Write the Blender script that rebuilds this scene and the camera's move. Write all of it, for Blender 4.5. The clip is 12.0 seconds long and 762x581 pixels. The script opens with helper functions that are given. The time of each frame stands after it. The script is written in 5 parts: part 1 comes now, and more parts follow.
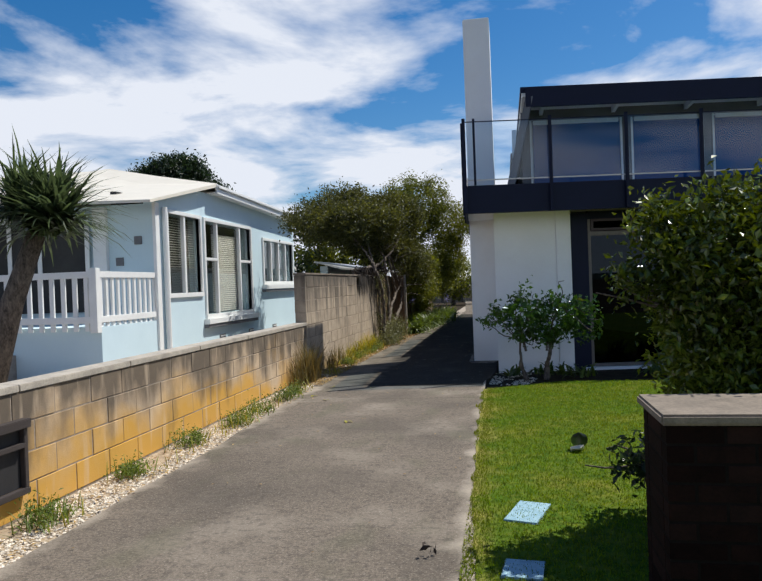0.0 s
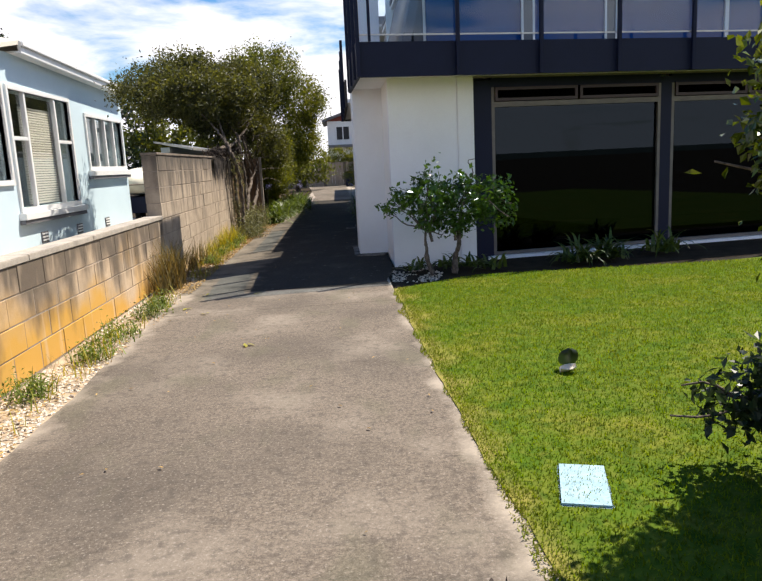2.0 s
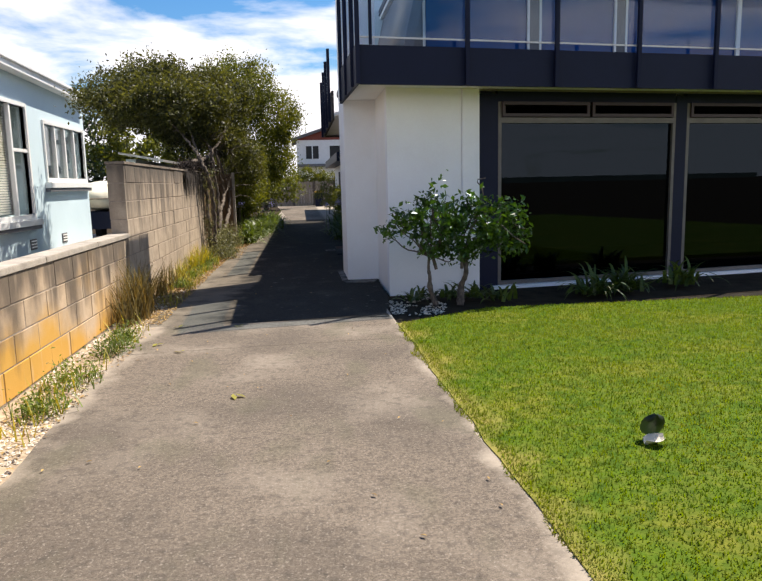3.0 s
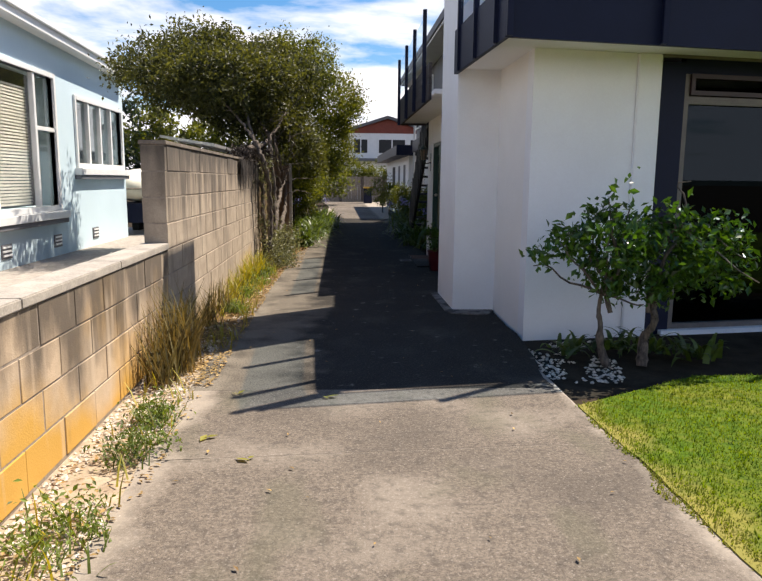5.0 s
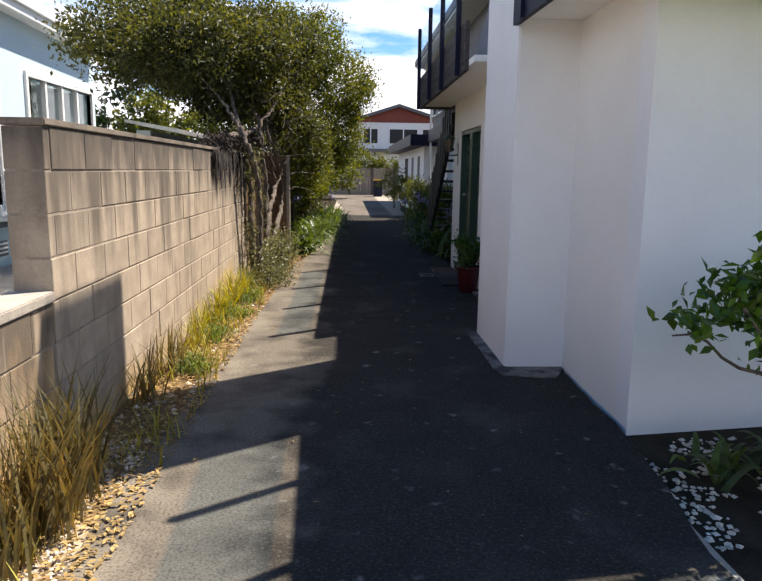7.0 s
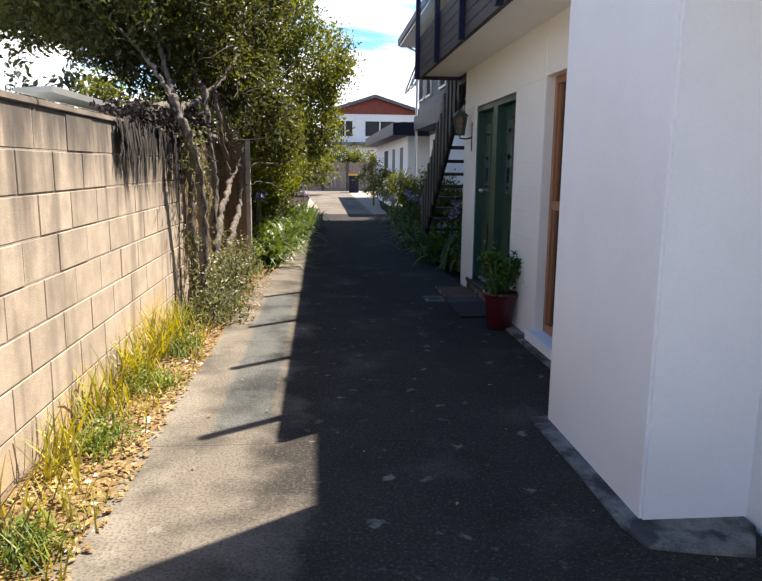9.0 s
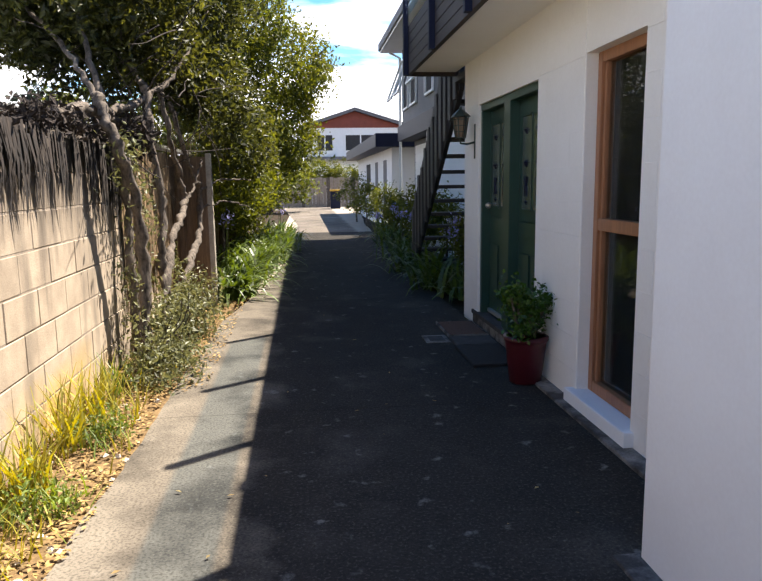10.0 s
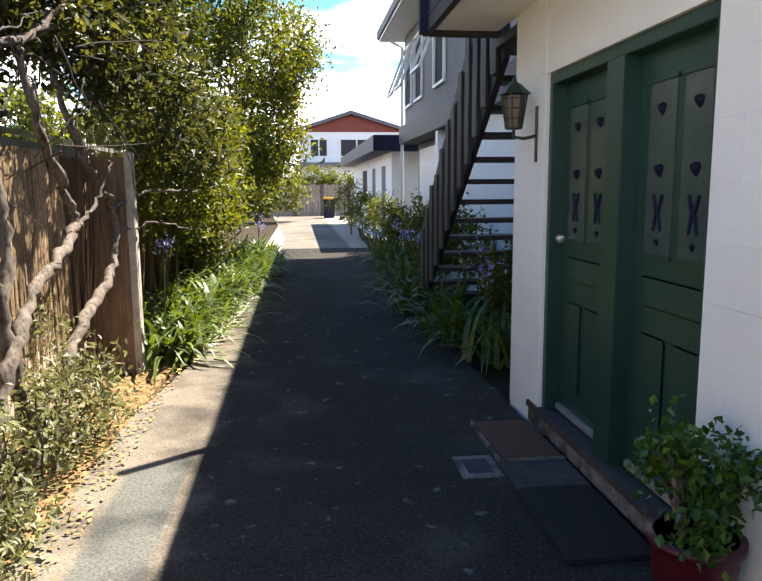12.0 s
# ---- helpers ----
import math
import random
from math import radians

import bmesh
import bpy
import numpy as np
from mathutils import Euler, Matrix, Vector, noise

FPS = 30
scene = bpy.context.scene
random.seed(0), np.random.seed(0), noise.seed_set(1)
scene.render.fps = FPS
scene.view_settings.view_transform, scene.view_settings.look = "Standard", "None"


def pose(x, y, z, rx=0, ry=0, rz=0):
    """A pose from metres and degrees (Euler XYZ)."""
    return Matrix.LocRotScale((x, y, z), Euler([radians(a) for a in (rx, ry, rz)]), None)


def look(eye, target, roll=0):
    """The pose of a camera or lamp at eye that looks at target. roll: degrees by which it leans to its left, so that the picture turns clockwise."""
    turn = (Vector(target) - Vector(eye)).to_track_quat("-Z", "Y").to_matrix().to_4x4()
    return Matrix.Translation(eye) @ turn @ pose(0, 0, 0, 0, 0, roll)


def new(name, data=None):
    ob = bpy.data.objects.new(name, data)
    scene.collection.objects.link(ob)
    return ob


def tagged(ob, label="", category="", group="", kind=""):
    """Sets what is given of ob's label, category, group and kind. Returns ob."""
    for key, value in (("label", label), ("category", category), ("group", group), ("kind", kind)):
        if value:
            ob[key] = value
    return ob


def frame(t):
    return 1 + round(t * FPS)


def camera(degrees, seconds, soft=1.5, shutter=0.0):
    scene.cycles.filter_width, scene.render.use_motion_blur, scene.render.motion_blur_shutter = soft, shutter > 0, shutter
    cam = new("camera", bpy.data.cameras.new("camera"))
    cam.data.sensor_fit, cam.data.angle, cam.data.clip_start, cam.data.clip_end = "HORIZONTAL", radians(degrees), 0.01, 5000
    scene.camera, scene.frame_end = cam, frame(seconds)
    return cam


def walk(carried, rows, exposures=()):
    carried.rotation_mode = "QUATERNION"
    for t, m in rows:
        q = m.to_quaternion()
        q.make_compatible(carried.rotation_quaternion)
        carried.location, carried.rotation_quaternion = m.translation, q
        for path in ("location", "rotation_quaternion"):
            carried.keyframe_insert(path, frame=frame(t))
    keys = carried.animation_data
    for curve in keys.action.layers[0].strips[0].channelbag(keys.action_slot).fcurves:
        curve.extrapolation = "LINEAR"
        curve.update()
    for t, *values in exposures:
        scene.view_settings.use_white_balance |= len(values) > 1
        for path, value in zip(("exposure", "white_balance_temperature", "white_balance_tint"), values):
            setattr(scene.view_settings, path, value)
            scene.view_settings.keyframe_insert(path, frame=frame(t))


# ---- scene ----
cam = camera(57.5, 12.0)
PATH = [
    (0, (0.227, -0.734, 1.467), (-0.125, 1.235, 1.449), -2.1),
    (0.5, (0.033, -0.229, 1.407), (-0.03, 1.764, 1.262), -2.3),
    (1, (-0.238, 0.11, 1.427), (-0.279, 2.092, 1.167), -2.8),
    (1.5, (-0.504, 0.458, 1.449), (-0.476, 2.429, 1.113), -2.8),
    (2, (-0.671, 0.92, 1.426), (-0.564, 2.884, 1.065), -2.8),
    (2.5, (-0.843, 1.396, 1.41), (-0.665, 3.358, 1.064), -2.4),
    (3, (-1.006, 1.971, 1.388), (-0.788, 3.936, 1.083), -1.3),
    (3.5, (-1.237, 2.724, 1.362), (-1.024, 4.696, 1.104), -0.7),
    (3.7, (-1.3, 2.966, 1.348), (-1.107, 4.941, 1.099), -0.9),
    (5.3, (-1.652, 4.899, 1.431), (-1.542, 6.868, 1.1), 0.9),
    (5.5, (-1.666, 5.129, 1.449), (-1.544, 7.096, 1.112), 1.6),
    (6, (-1.683, 5.709, 1.479), (-1.546, 7.676, 1.141), 2.8),
    (6.5, (-1.629, 6.316, 1.479), (-1.508, 8.285, 1.148), 2.5),
    (6.7, (-1.589, 6.538, 1.488), (-1.483, 8.506, 1.151), 1.7),
    (8.3, (-1.561, 8.549, 1.408), (-1.47, 10.517, 1.063), -0.4),
    (8.5, (-1.594, 8.828, 1.416), (-1.477, 10.794, 1.068), 0.2),
    (9, (-1.64, 9.497, 1.397), (-1.468, 11.458, 1.046), 0.6),
    (9.5, (-1.623, 10.186, 1.385), (-1.413, 12.146, 1.046), 0.4),
    (10, (-1.561, 10.891, 1.382), (-1.344, 12.854, 1.071), -0.8),
    (10.5, (-1.512, 11.512, 1.404), (-1.29, 13.48, 1.127), -1.3),
    (11, (-1.456, 12.184, 1.443), (-1.222, 14.155, 1.203), -0.9),
    (11.5, (-1.396, 12.812, 1.438), (-1.163, 14.784, 1.205), -0.7),
    (12, (-1.318, 13.429, 1.438), (-1.088, 15.394, 1.145), -0.4),
]
walk(cam, [(t, look(eye, target, roll)) for t, eye, target, roll in PATH],
     exposures=[(0, 0.15, 6150, 9), (1.0, 0.54, 6400, 11), (2.5, 0.76, 6750, 13), (6, 0.82, 6750, 14), (8.5, 1.45, 6600, 13), (10.5, 1.76, 6700, 13), (12, 2.14, 6700, 12)])

# ---- light ----
SUN = Vector((0.49, 0.345, 1.0)).normalized()
world = bpy.data.worlds.new("sky")
scene.world = world
world.use_nodes = True
wn, wl = world.node_tree.nodes, world.node_tree.links
wn.clear()
sky = wn.new("ShaderNodeTexSky")
sky.sky_type, sky.sun_disc = "NISHITA", False
sky.sun_elevation = math.asin(SUN.z)
sky.sun_rotation = math.atan2(SUN.x, SUN.y)
sky.air_density, sky.dust_density, sky.ozone_density = 1.0, 0.6, 3.0
where = wn.new("ShaderNodeTexCoord")
split = wn.new("ShaderNodeSeparateXYZ")
wl.new(where.outputs["Generated"], split.inputs[0])
up = wn.new("ShaderNodeMath")
up.operation = "MAXIMUM"
up.inputs[1].default_value = 0.03
wl.new(split.outputs["Z"], up.inputs[0])
lift = wn.new("ShaderNodeMath")
lift.operation = "ADD"
lift.inputs[1].default_value = 0.12
wl.new(up.outputs[0], lift.inputs[0])
flat = wn.new("ShaderNodeVectorMath")
flat.operation = "DIVIDE"
both = wn.new("ShaderNodeCombineXYZ")
for n in range(3):
    wl.new(lift.outputs[0], both.inputs[n])
wl.new(where.outputs["Generated"], flat.inputs[0])
wl.new(both.outputs[0], flat.inputs[1])
puffs = wn.new("ShaderNodeTexNoise")
puffs.inputs["Scale"].default_value = 1.15
puffs.inputs["Detail"].default_value = 9
puffs.inputs["Roughness"].default_value = 0.55
puffs.inputs["Distortion"].default_value = 0.25
wl.new(flat.outputs[0], puffs.inputs["Vector"])
ramp = wn.new("ShaderNodeValToRGB")
ramp.color_ramp.elements[0].position, ramp.color_ramp.elements[1].position = 0.475, 0.62
low = wn.new("ShaderNodeMapRange")
low.inputs["From Min"].default_value, low.inputs["From Max"].default_value = 0.0, 0.75
low.inputs["To Min"].default_value, low.inputs["To Max"].default_value = 0.19, -0.2
wl.new(split.outputs["Z"], low.inputs["Value"])
cover = wn.new("ShaderNodeMath")
cover.operation = "ADD"
wl.new(puffs.outputs["Fac"], cover.inputs[0])
wl.new(low.outputs[0], cover.inputs[1])
wl.new(cover.outputs[0], ramp.inputs[0])
clouds = wn.new("ShaderNodeMix")
clouds.data_type = "RGBA"
clouds.inputs["B"].default_value = (16.2, 16.4, 17.3, 1)
wl.new(ramp.outputs[0], clouds.inputs["Factor"])
deeper = wn.new("ShaderNodeHueSaturation")
deeper.inputs["Saturation"].default_value, deeper.inputs["Value"].default_value = 1.4, 1.9
wl.new(sky.outputs[0], deeper.inputs["Color"])
wl.new(deeper.outputs[0], clouds.inputs["A"])
back = wn.new("ShaderNodeBackground")
back.inputs["Strength"].default_value = 0.046
wl.new(clouds.outputs["Result"], back.inputs["Color"])
wout = wn.new("ShaderNodeOutputWorld")
wl.new(back.outputs[0], wout.inputs[0])

lamp = bpy.data.lights.new("sun", "SUN")
lamp.energy, lamp.angle, lamp.color = 5.0, radians(0.5), (1.0, 0.94, 0.83)
sun = new("sun", lamp)
sun.matrix_basis = look((20, 12, 40), Vector((20, 12, 40)) - SUN)

# ---- materials ----
rng = np.random.default_rng(5)


def material(name, base, other=None, scale=6.0, rough=0.7, bump=0.0, fine=80.0, metal=0.0, island=0.0, per_object=0.0, contrast=(0.35, 0.65), spec=0.5, stretch=None, detail=6, rougher=0.65):
    """A painted, mineral or plant surface: two colours mixed by coarse and fine noise, with fine relief."""
    m = bpy.data.materials.new(name)
    m.use_nodes = True
    nt = m.node_tree
    N, L = nt.nodes, nt.links
    b = N["Principled BSDF"]
    b.inputs["Roughness"].default_value, b.inputs["Metallic"].default_value = rough, metal
    b.inputs["Specular IOR Level"].default_value = spec
    geo = N.new("ShaderNodeNewGeometry")
    vec = geo.outputs["Position"]
    if stretch:
        mp = N.new("ShaderNodeMapping")
        mp.inputs["Scale"].default_value = stretch
        L.new(vec, mp.inputs[0])
        vec = mp.outputs[0]
    n1 = N.new("ShaderNodeTexNoise")
    n1.inputs["Scale"].default_value, n1.inputs["Detail"].default_value, n1.inputs["Roughness"].default_value = scale, detail, rougher
    L.new(vec, n1.inputs["Vector"])
    n2 = N.new("ShaderNodeTexNoise")
    n2.inputs["Scale"].default_value, n2.inputs["Detail"].default_value = fine, 3
    L.new(vec, n2.inputs["Vector"])
    mix = N.new("ShaderNodeMix")
    mix.inputs["Factor"].default_value = 0.3
    L.new(n1.outputs["Fac"], mix.inputs["A"])
    L.new(n2.outputs["Fac"], mix.inputs["B"])
    r = N.new("ShaderNodeMapRange")
    r.inputs["From Min"].default_value, r.inputs["From Max"].default_value = contrast
    L.new(mix.outputs["Result"], r.inputs["Value"])
    col = N.new("ShaderNodeMix")
    col.data_type = "RGBA"
    other = other or tuple(c * 0.8 for c in base)
    col.inputs["A"].default_value, col.inputs["B"].default_value = (*other, 1), (*base, 1)
    L.new(r.outputs[0], col.inputs["Factor"])
    out = col.outputs["Result"]
    if island or per_object:
        src = geo.outputs["Random Per Island"] if island else N.new("ShaderNodeObjectInfo").outputs["Random"]
        amount = island or per_object
        v = N.new("ShaderNodeMapRange")
        v.inputs["To Min"].default_value, v.inputs["To Max"].default_value = 1 - amount, 1 + amount
        L.new(src, v.inputs["Value"])
        hs = N.new("ShaderNodeHueSaturation")
        L.new(v.outputs[0], hs.inputs["Value"])
        L.new(out, hs.inputs["Color"])
        out = hs.outputs[0]
    L.new(out, b.inputs["Base Color"])
    if bump:
        bp = N.new("ShaderNodeBump")
        bp.inputs["Strength"].default_value, bp.inputs["Distance"].default_value = bump, 0.01
        L.new(mix.outputs["Result"], bp.inputs["Height"])
        L.new(bp.outputs[0], b.inputs["Normal"])
    return m


def leaf_material(name, base, other, rough=0.42, through_light=0.35):
    m = material(name, base, other, 1.2, rough, 0, 20, island=0.45)
    nt = m.node_tree
    b = nt.nodes["Principled BSDF"]
    tr = nt.nodes.new("ShaderNodeBsdfTranslucent")
    mx = nt.nodes.new("ShaderNodeMixShader")
    mx.inputs[0].default_value = through_light
    colour = b.inputs["Base Color"].links[0].from_socket
    warm = nt.nodes.new("ShaderNodeHueSaturation")
    warm.inputs["Hue"].default_value, warm.inputs["Saturation"].default_value, warm.inputs["Value"].default_value = 0.48, 1.15, 1.5
    nt.links.new(colour, warm.inputs["Color"])
    nt.links.new(warm.outputs[0], tr.inputs["Color"])
    nt.links.new(b.outputs[0], mx.inputs[1])
    nt.links.new(tr.outputs[0], mx.inputs[2])
    nt.links.new(mx.outputs[0], nt.nodes["Material Output"].inputs[0])
    return m


def glass_material(name, colour=(0.8, 0.85, 0.85), rough=0.0, ior=1.45):
    m = bpy.data.materials.new(name)
    m.use_nodes = True
    b = m.node_tree.nodes["Principled BSDF"]
    b.inputs["Base Color"].default_value = (*colour, 1)
    b.inputs["Roughness"].default_value = rough
    b.inputs["Transmission Weight"].default_value = 1.0
    b.inputs["IOR"].default_value = ior
    return m


def clear_glass(name, tint, gloss=(1, 1, 1), share=0.05):
    """A thin pane: tinted see-through light with a small mirror share."""
    m = bpy.data.materials.new(name)
    m.use_nodes = True
    nt = m.node_tree
    see = nt.nodes.new("ShaderNodeBsdfTransparent")
    see.inputs["Color"].default_value = (*tint, 1)
    shine = nt.nodes.new("ShaderNodeBsdfGlossy")
    shine.inputs["Roughness"].default_value = 0.01
    shine.inputs["Color"].default_value = (*gloss, 1)
    mx = nt.nodes.new("ShaderNodeMixShader")
    mx.inputs[0].default_value = share
    nt.links.new(see.outputs[0], mx.inputs[1])
    nt.links.new(shine.outputs[0], mx.inputs[2])
    nt.links.new(mx.outputs[0], nt.nodes["Material Output"].inputs[0])
    return m


def add_layer(m, colour, amount, low=None, high=None, scale=3.0, stretch=(1, 1, 1), cut=(0.45, 0.6)):
    """Lay stains of a colour over a material, by stretched noise, and only between two heights where those are given."""
    nt = m.node_tree
    N, L = nt.nodes, nt.links
    b = N["Principled BSDF"]
    old = b.inputs["Base Color"].links[0].from_socket
    geo = N.new("ShaderNodeNewGeometry")
    mp = N.new("ShaderNodeMapping")
    mp.inputs["Scale"].default_value = stretch
    L.new(geo.outputs["Position"], mp.inputs[0])
    n = N.new("ShaderNodeTexNoise")
    n.inputs["Scale"].default_value, n.inputs["Detail"].default_value = scale, 5
    L.new(mp.outputs[0], n.inputs["Vector"])
    r = N.new("ShaderNodeMapRange")
    r.inputs["From Min"].default_value, r.inputs["From Max"].default_value = cut
    r.inputs["To Max"].default_value = amount
    fac = n.outputs["Fac"]
    if low is not None:
        sep = N.new("ShaderNodeSeparateXYZ")
        L.new(geo.outputs["Position"], sep.inputs[0])
        h = N.new("ShaderNodeMapRange")
        h.inputs["From Min"].default_value, h.inputs["From Max"].default_value = low, high
        h.inputs["To Min"].default_value, h.inputs["To Max"].default_value = -0.3, 0.3
        L.new(sep.outputs["Z"], h.inputs["Value"])
        ad = N.new("ShaderNodeMath")
        ad.operation = "ADD"
        L.new(fac, ad.inputs[0])
        L.new(h.outputs[0], ad.inputs[1])
        fac = ad.outputs[0]
    L.new(fac, r.inputs["Value"])
    mx = N.new("ShaderNodeMix")
    mx.data_type = "RGBA"
    mx.inputs["B"].default_value = (*colour, 1)
    L.new(r.outputs[0], mx.inputs["Factor"])
    L.new(old, mx.inputs["A"])
    L.new(mx.outputs["Result"], b.inputs["Base Color"])
    return m


def worn_or_sunlit_edge(m, colour, amount, clean, worn):
    """Lay a pale border of wear or painted sunlight over a material, fading in between two places along x, broken up by
    noise.
    """
    add_layer(m, colour, amount, scale=3.0, cut=(0.42, 0.72))
    nt = m.node_tree
    mx = nt.nodes["Principled BSDF"].inputs["Base Color"].links[0].from_node
    r = mx.inputs["Factor"].links[0].from_node
    fac = r.inputs["Value"].links[0].from_socket
    sep = nt.nodes.new("ShaderNodeSeparateXYZ")
    geo = nt.nodes.new("ShaderNodeNewGeometry")
    nt.links.new(geo.outputs["Position"], sep.inputs[0])
    h = nt.nodes.new("ShaderNodeMapRange")
    h.inputs["From Min"].default_value, h.inputs["From Max"].default_value = clean, worn
    h.inputs["To Min"].default_value, h.inputs["To Max"].default_value = -0.4, 0.3
    nt.links.new(sep.outputs["X"], h.inputs["Value"])
    ad = nt.nodes.new("ShaderNodeMath")
    ad.operation = "ADD"
    nt.links.new(fac, ad.inputs[0])
    nt.links.new(h.outputs[0], ad.inputs[1])
    nt.links.new(ad.outputs[0], r.inputs["Value"])
    return m


ASPHALT = material("exposed_aggregate", (0.27, 0.222, 0.172), (0.036, 0.029, 0.023), 48, 0.95, 0.22, 190, contrast=(0.36, 0.64), detail=9, rougher=0.82, spec=0.2)
add_layer(ASPHALT, (0.34, 0.29, 0.23), 0.4, scale=1.1, cut=(0.5, 0.66))
add_layer(ASPHALT, (0.065, 0.055, 0.045), 0.6, scale=0.62, cut=(0.47, 0.64))
add_layer(ASPHALT, (0.06, 0.052, 0.044), 0.45, scale=17, cut=(0.5, 0.66))
add_layer(ASPHALT, (0.42, 0.37, 0.31), 0.4, scale=75, cut=(0.58, 0.68))
add_layer(ASPHALT, (0.1, 0.1, 0.06), 0.3, scale=2.3, stretch=(1, 0.5, 1), cut=(0.54, 0.66))
worn_or_sunlit_edge(ASPHALT, (0.42, 0.36, 0.285), 0.7, -0.3, 0.02)
worn_or_sunlit_edge(ASPHALT, (0.42, 0.36, 0.285), 0.6, -2.25, -2.6)
# Base darkened to hold the house shadow that covers most of these slabs.
SHADESLAB = material("shade_darkened_aggregate", (0.07, 0.062, 0.051), (0.01, 0.009, 0.0075), 48, 0.95, 0.22, 190, contrast=(0.36, 0.64), detail=9, rougher=0.82, spec=0.12)
add_layer(SHADESLAB, (0.022, 0.02, 0.017), 0.5, scale=0.9, stretch=(1.4, 0.5, 1), cut=(0.46, 0.64))
add_layer(SHADESLAB, (0.022, 0.02, 0.018), 0.45, scale=3.1, cut=(0.5, 0.66))
add_layer(SHADESLAB, (0.12, 0.105, 0.085), 0.35, scale=1.7, cut=(0.55, 0.68))
add_layer(SHADESLAB, (0.022, 0.02, 0.018), 0.4, scale=17, cut=(0.5, 0.66))
add_layer(SHADESLAB, (0.36, 0.34, 0.3), 0.45, scale=8.0, cut=(0.64, 0.72))
# Worn left border, widened and brightened to paint in the sunlit strip.
worn_or_sunlit_edge(SHADESLAB, (0.22, 0.187, 0.144), 0.65, -1.4, -2.15)
worn_or_sunlit_edge(SHADESLAB, (0.3, 0.26, 0.2), 0.42, -2.0, -2.6)
add_layer(SHADESLAB, (0.035, 0.031, 0.026), 0.6, scale=2.6, cut=(0.48, 0.66))
add_layer(SHADESLAB, (0.02, 0.017, 0.014), 0.45, scale=80, cut=(0.47, 0.62))
add_layer(SHADESLAB, (0.3, 0.26, 0.2), 0.16, scale=70, cut=(0.55, 0.66))
EDGE = material("worn_edge_concrete", (0.42, 0.36, 0.29), (0.25, 0.21, 0.17), 30, 0.95, 0.2, 150, detail=8, rougher=0.75, spec=0.2)
SHELLGRIT = material("dry_shell_grit", (0.5, 0.4, 0.28), (0.24, 0.175, 0.11), 9, 0.95, 0.5, 90)
DRYLITTER = material("littered_earth", (0.26, 0.17, 0.08), (0.07, 0.046, 0.024), 14, 0.95, 0.6, 90, spec=0.1)
CONCRETE = material("pale_concrete", (0.42, 0.37, 0.31), (0.24, 0.21, 0.18), 9, 0.9, 0.5, 120)
EARTH = material("dry_earth", (0.06, 0.045, 0.03), (0.024, 0.018, 0.012), 5, 0.95, 0.6, 60, spec=0.05)
TURF = material("turf", (0.06, 0.125, 0.005), (0.105, 0.135, 0.014), 1.6, 0.9, 0.5, 90)
GRASS = leaf_material("grass_blades", (0.088, 0.18, 0.005), (0.15, 0.19, 0.013), 0.7, 0.45)
for m in (TURF, GRASS):
    add_layer(m, (0.25, 0.21, 0.035), 0.5, scale=1.3, cut=(0.5, 0.68))
    add_layer(m, (0.03, 0.075, 0.004), 0.65, scale=7.0, cut=(0.48, 0.64))
    add_layer(m, (0.03, 0.07, 0.004), 0.45, scale=26.0, cut=(0.5, 0.62))
    add_layer(m, (0.2, 0.2, 0.03), 0.4, scale=11.0, cut=(0.5, 0.7))
    worn_or_sunlit_edge(m, (0.34, 0.27, 0.08), 0.6, 0.3, -0.12)
    m.node_tree.nodes["Principled BSDF"].inputs["Specular IOR Level"].default_value = 0.1
BLOCK = material("concrete_block", (0.46, 0.37, 0.27), (0.3, 0.235, 0.17), 5, 0.92, 0.5, 110, per_object=0.12)
add_layer(BLOCK, (0.48, 0.3, 0.06), 0.75, 0.7, -0.3, scale=1.3, cut=(0.45, 0.7))
add_layer(BLOCK, (0.085, 0.068, 0.052), 0.85, 0.45, 1.75, scale=2.6, stretch=(1, 2.2, 0.25), cut=(0.48, 0.72))
add_layer(BLOCK, (0.07, 0.058, 0.046), 0.8, 1.25, 1.75, scale=5, stretch=(1, 1.5, 0.6), cut=(0.5, 0.72))
add_layer(BLOCK, (0.13, 0.105, 0.08), 0.65, scale=3.2, stretch=(1, 1.5, 0.3), cut=(0.55, 0.72))
LOWBLOCK = material("stained_concrete_block", (0.56, 0.42, 0.28), (0.38, 0.28, 0.18), 5, 0.92, 0.5, 110, per_object=0.12)
add_layer(LOWBLOCK, (0.56, 0.3, 0.035), 0.9, 1.0, -0.1, scale=1.1, cut=(0.42, 0.66))
add_layer(LOWBLOCK, (0.06, 0.048, 0.037), 0.82, -0.15, 0.85, scale=2.6, stretch=(1, 1.3, 0.5), cut=(0.5, 0.74))
add_layer(LOWBLOCK, (0.6, 0.47, 0.33), 0.45, scale=3.0, stretch=(1, 2.4, 0.35), cut=(0.56, 0.68))
MORTAR = material("mortar", (0.36, 0.29, 0.22), (0.19, 0.155, 0.12), 12, 0.95, 0.5)
DARKCAP = material("weathered_cap", (0.26, 0.21, 0.16), (0.1, 0.082, 0.064), 4, 0.92, 0.4)
CAP = material("cement_cap", (0.5, 0.44, 0.36), (0.27, 0.24, 0.2), 5, 0.9, 0.4)
PLASTER = material("white_plaster", (0.89, 0.9, 0.9), (0.83, 0.83, 0.825), 1.5, 0.75, 0.12, 60)
PAINTBLOCK = material("white_painted_block", (0.9, 0.885, 0.845), (0.84, 0.82, 0.775), 1.5, 0.7, 0.15, 60)
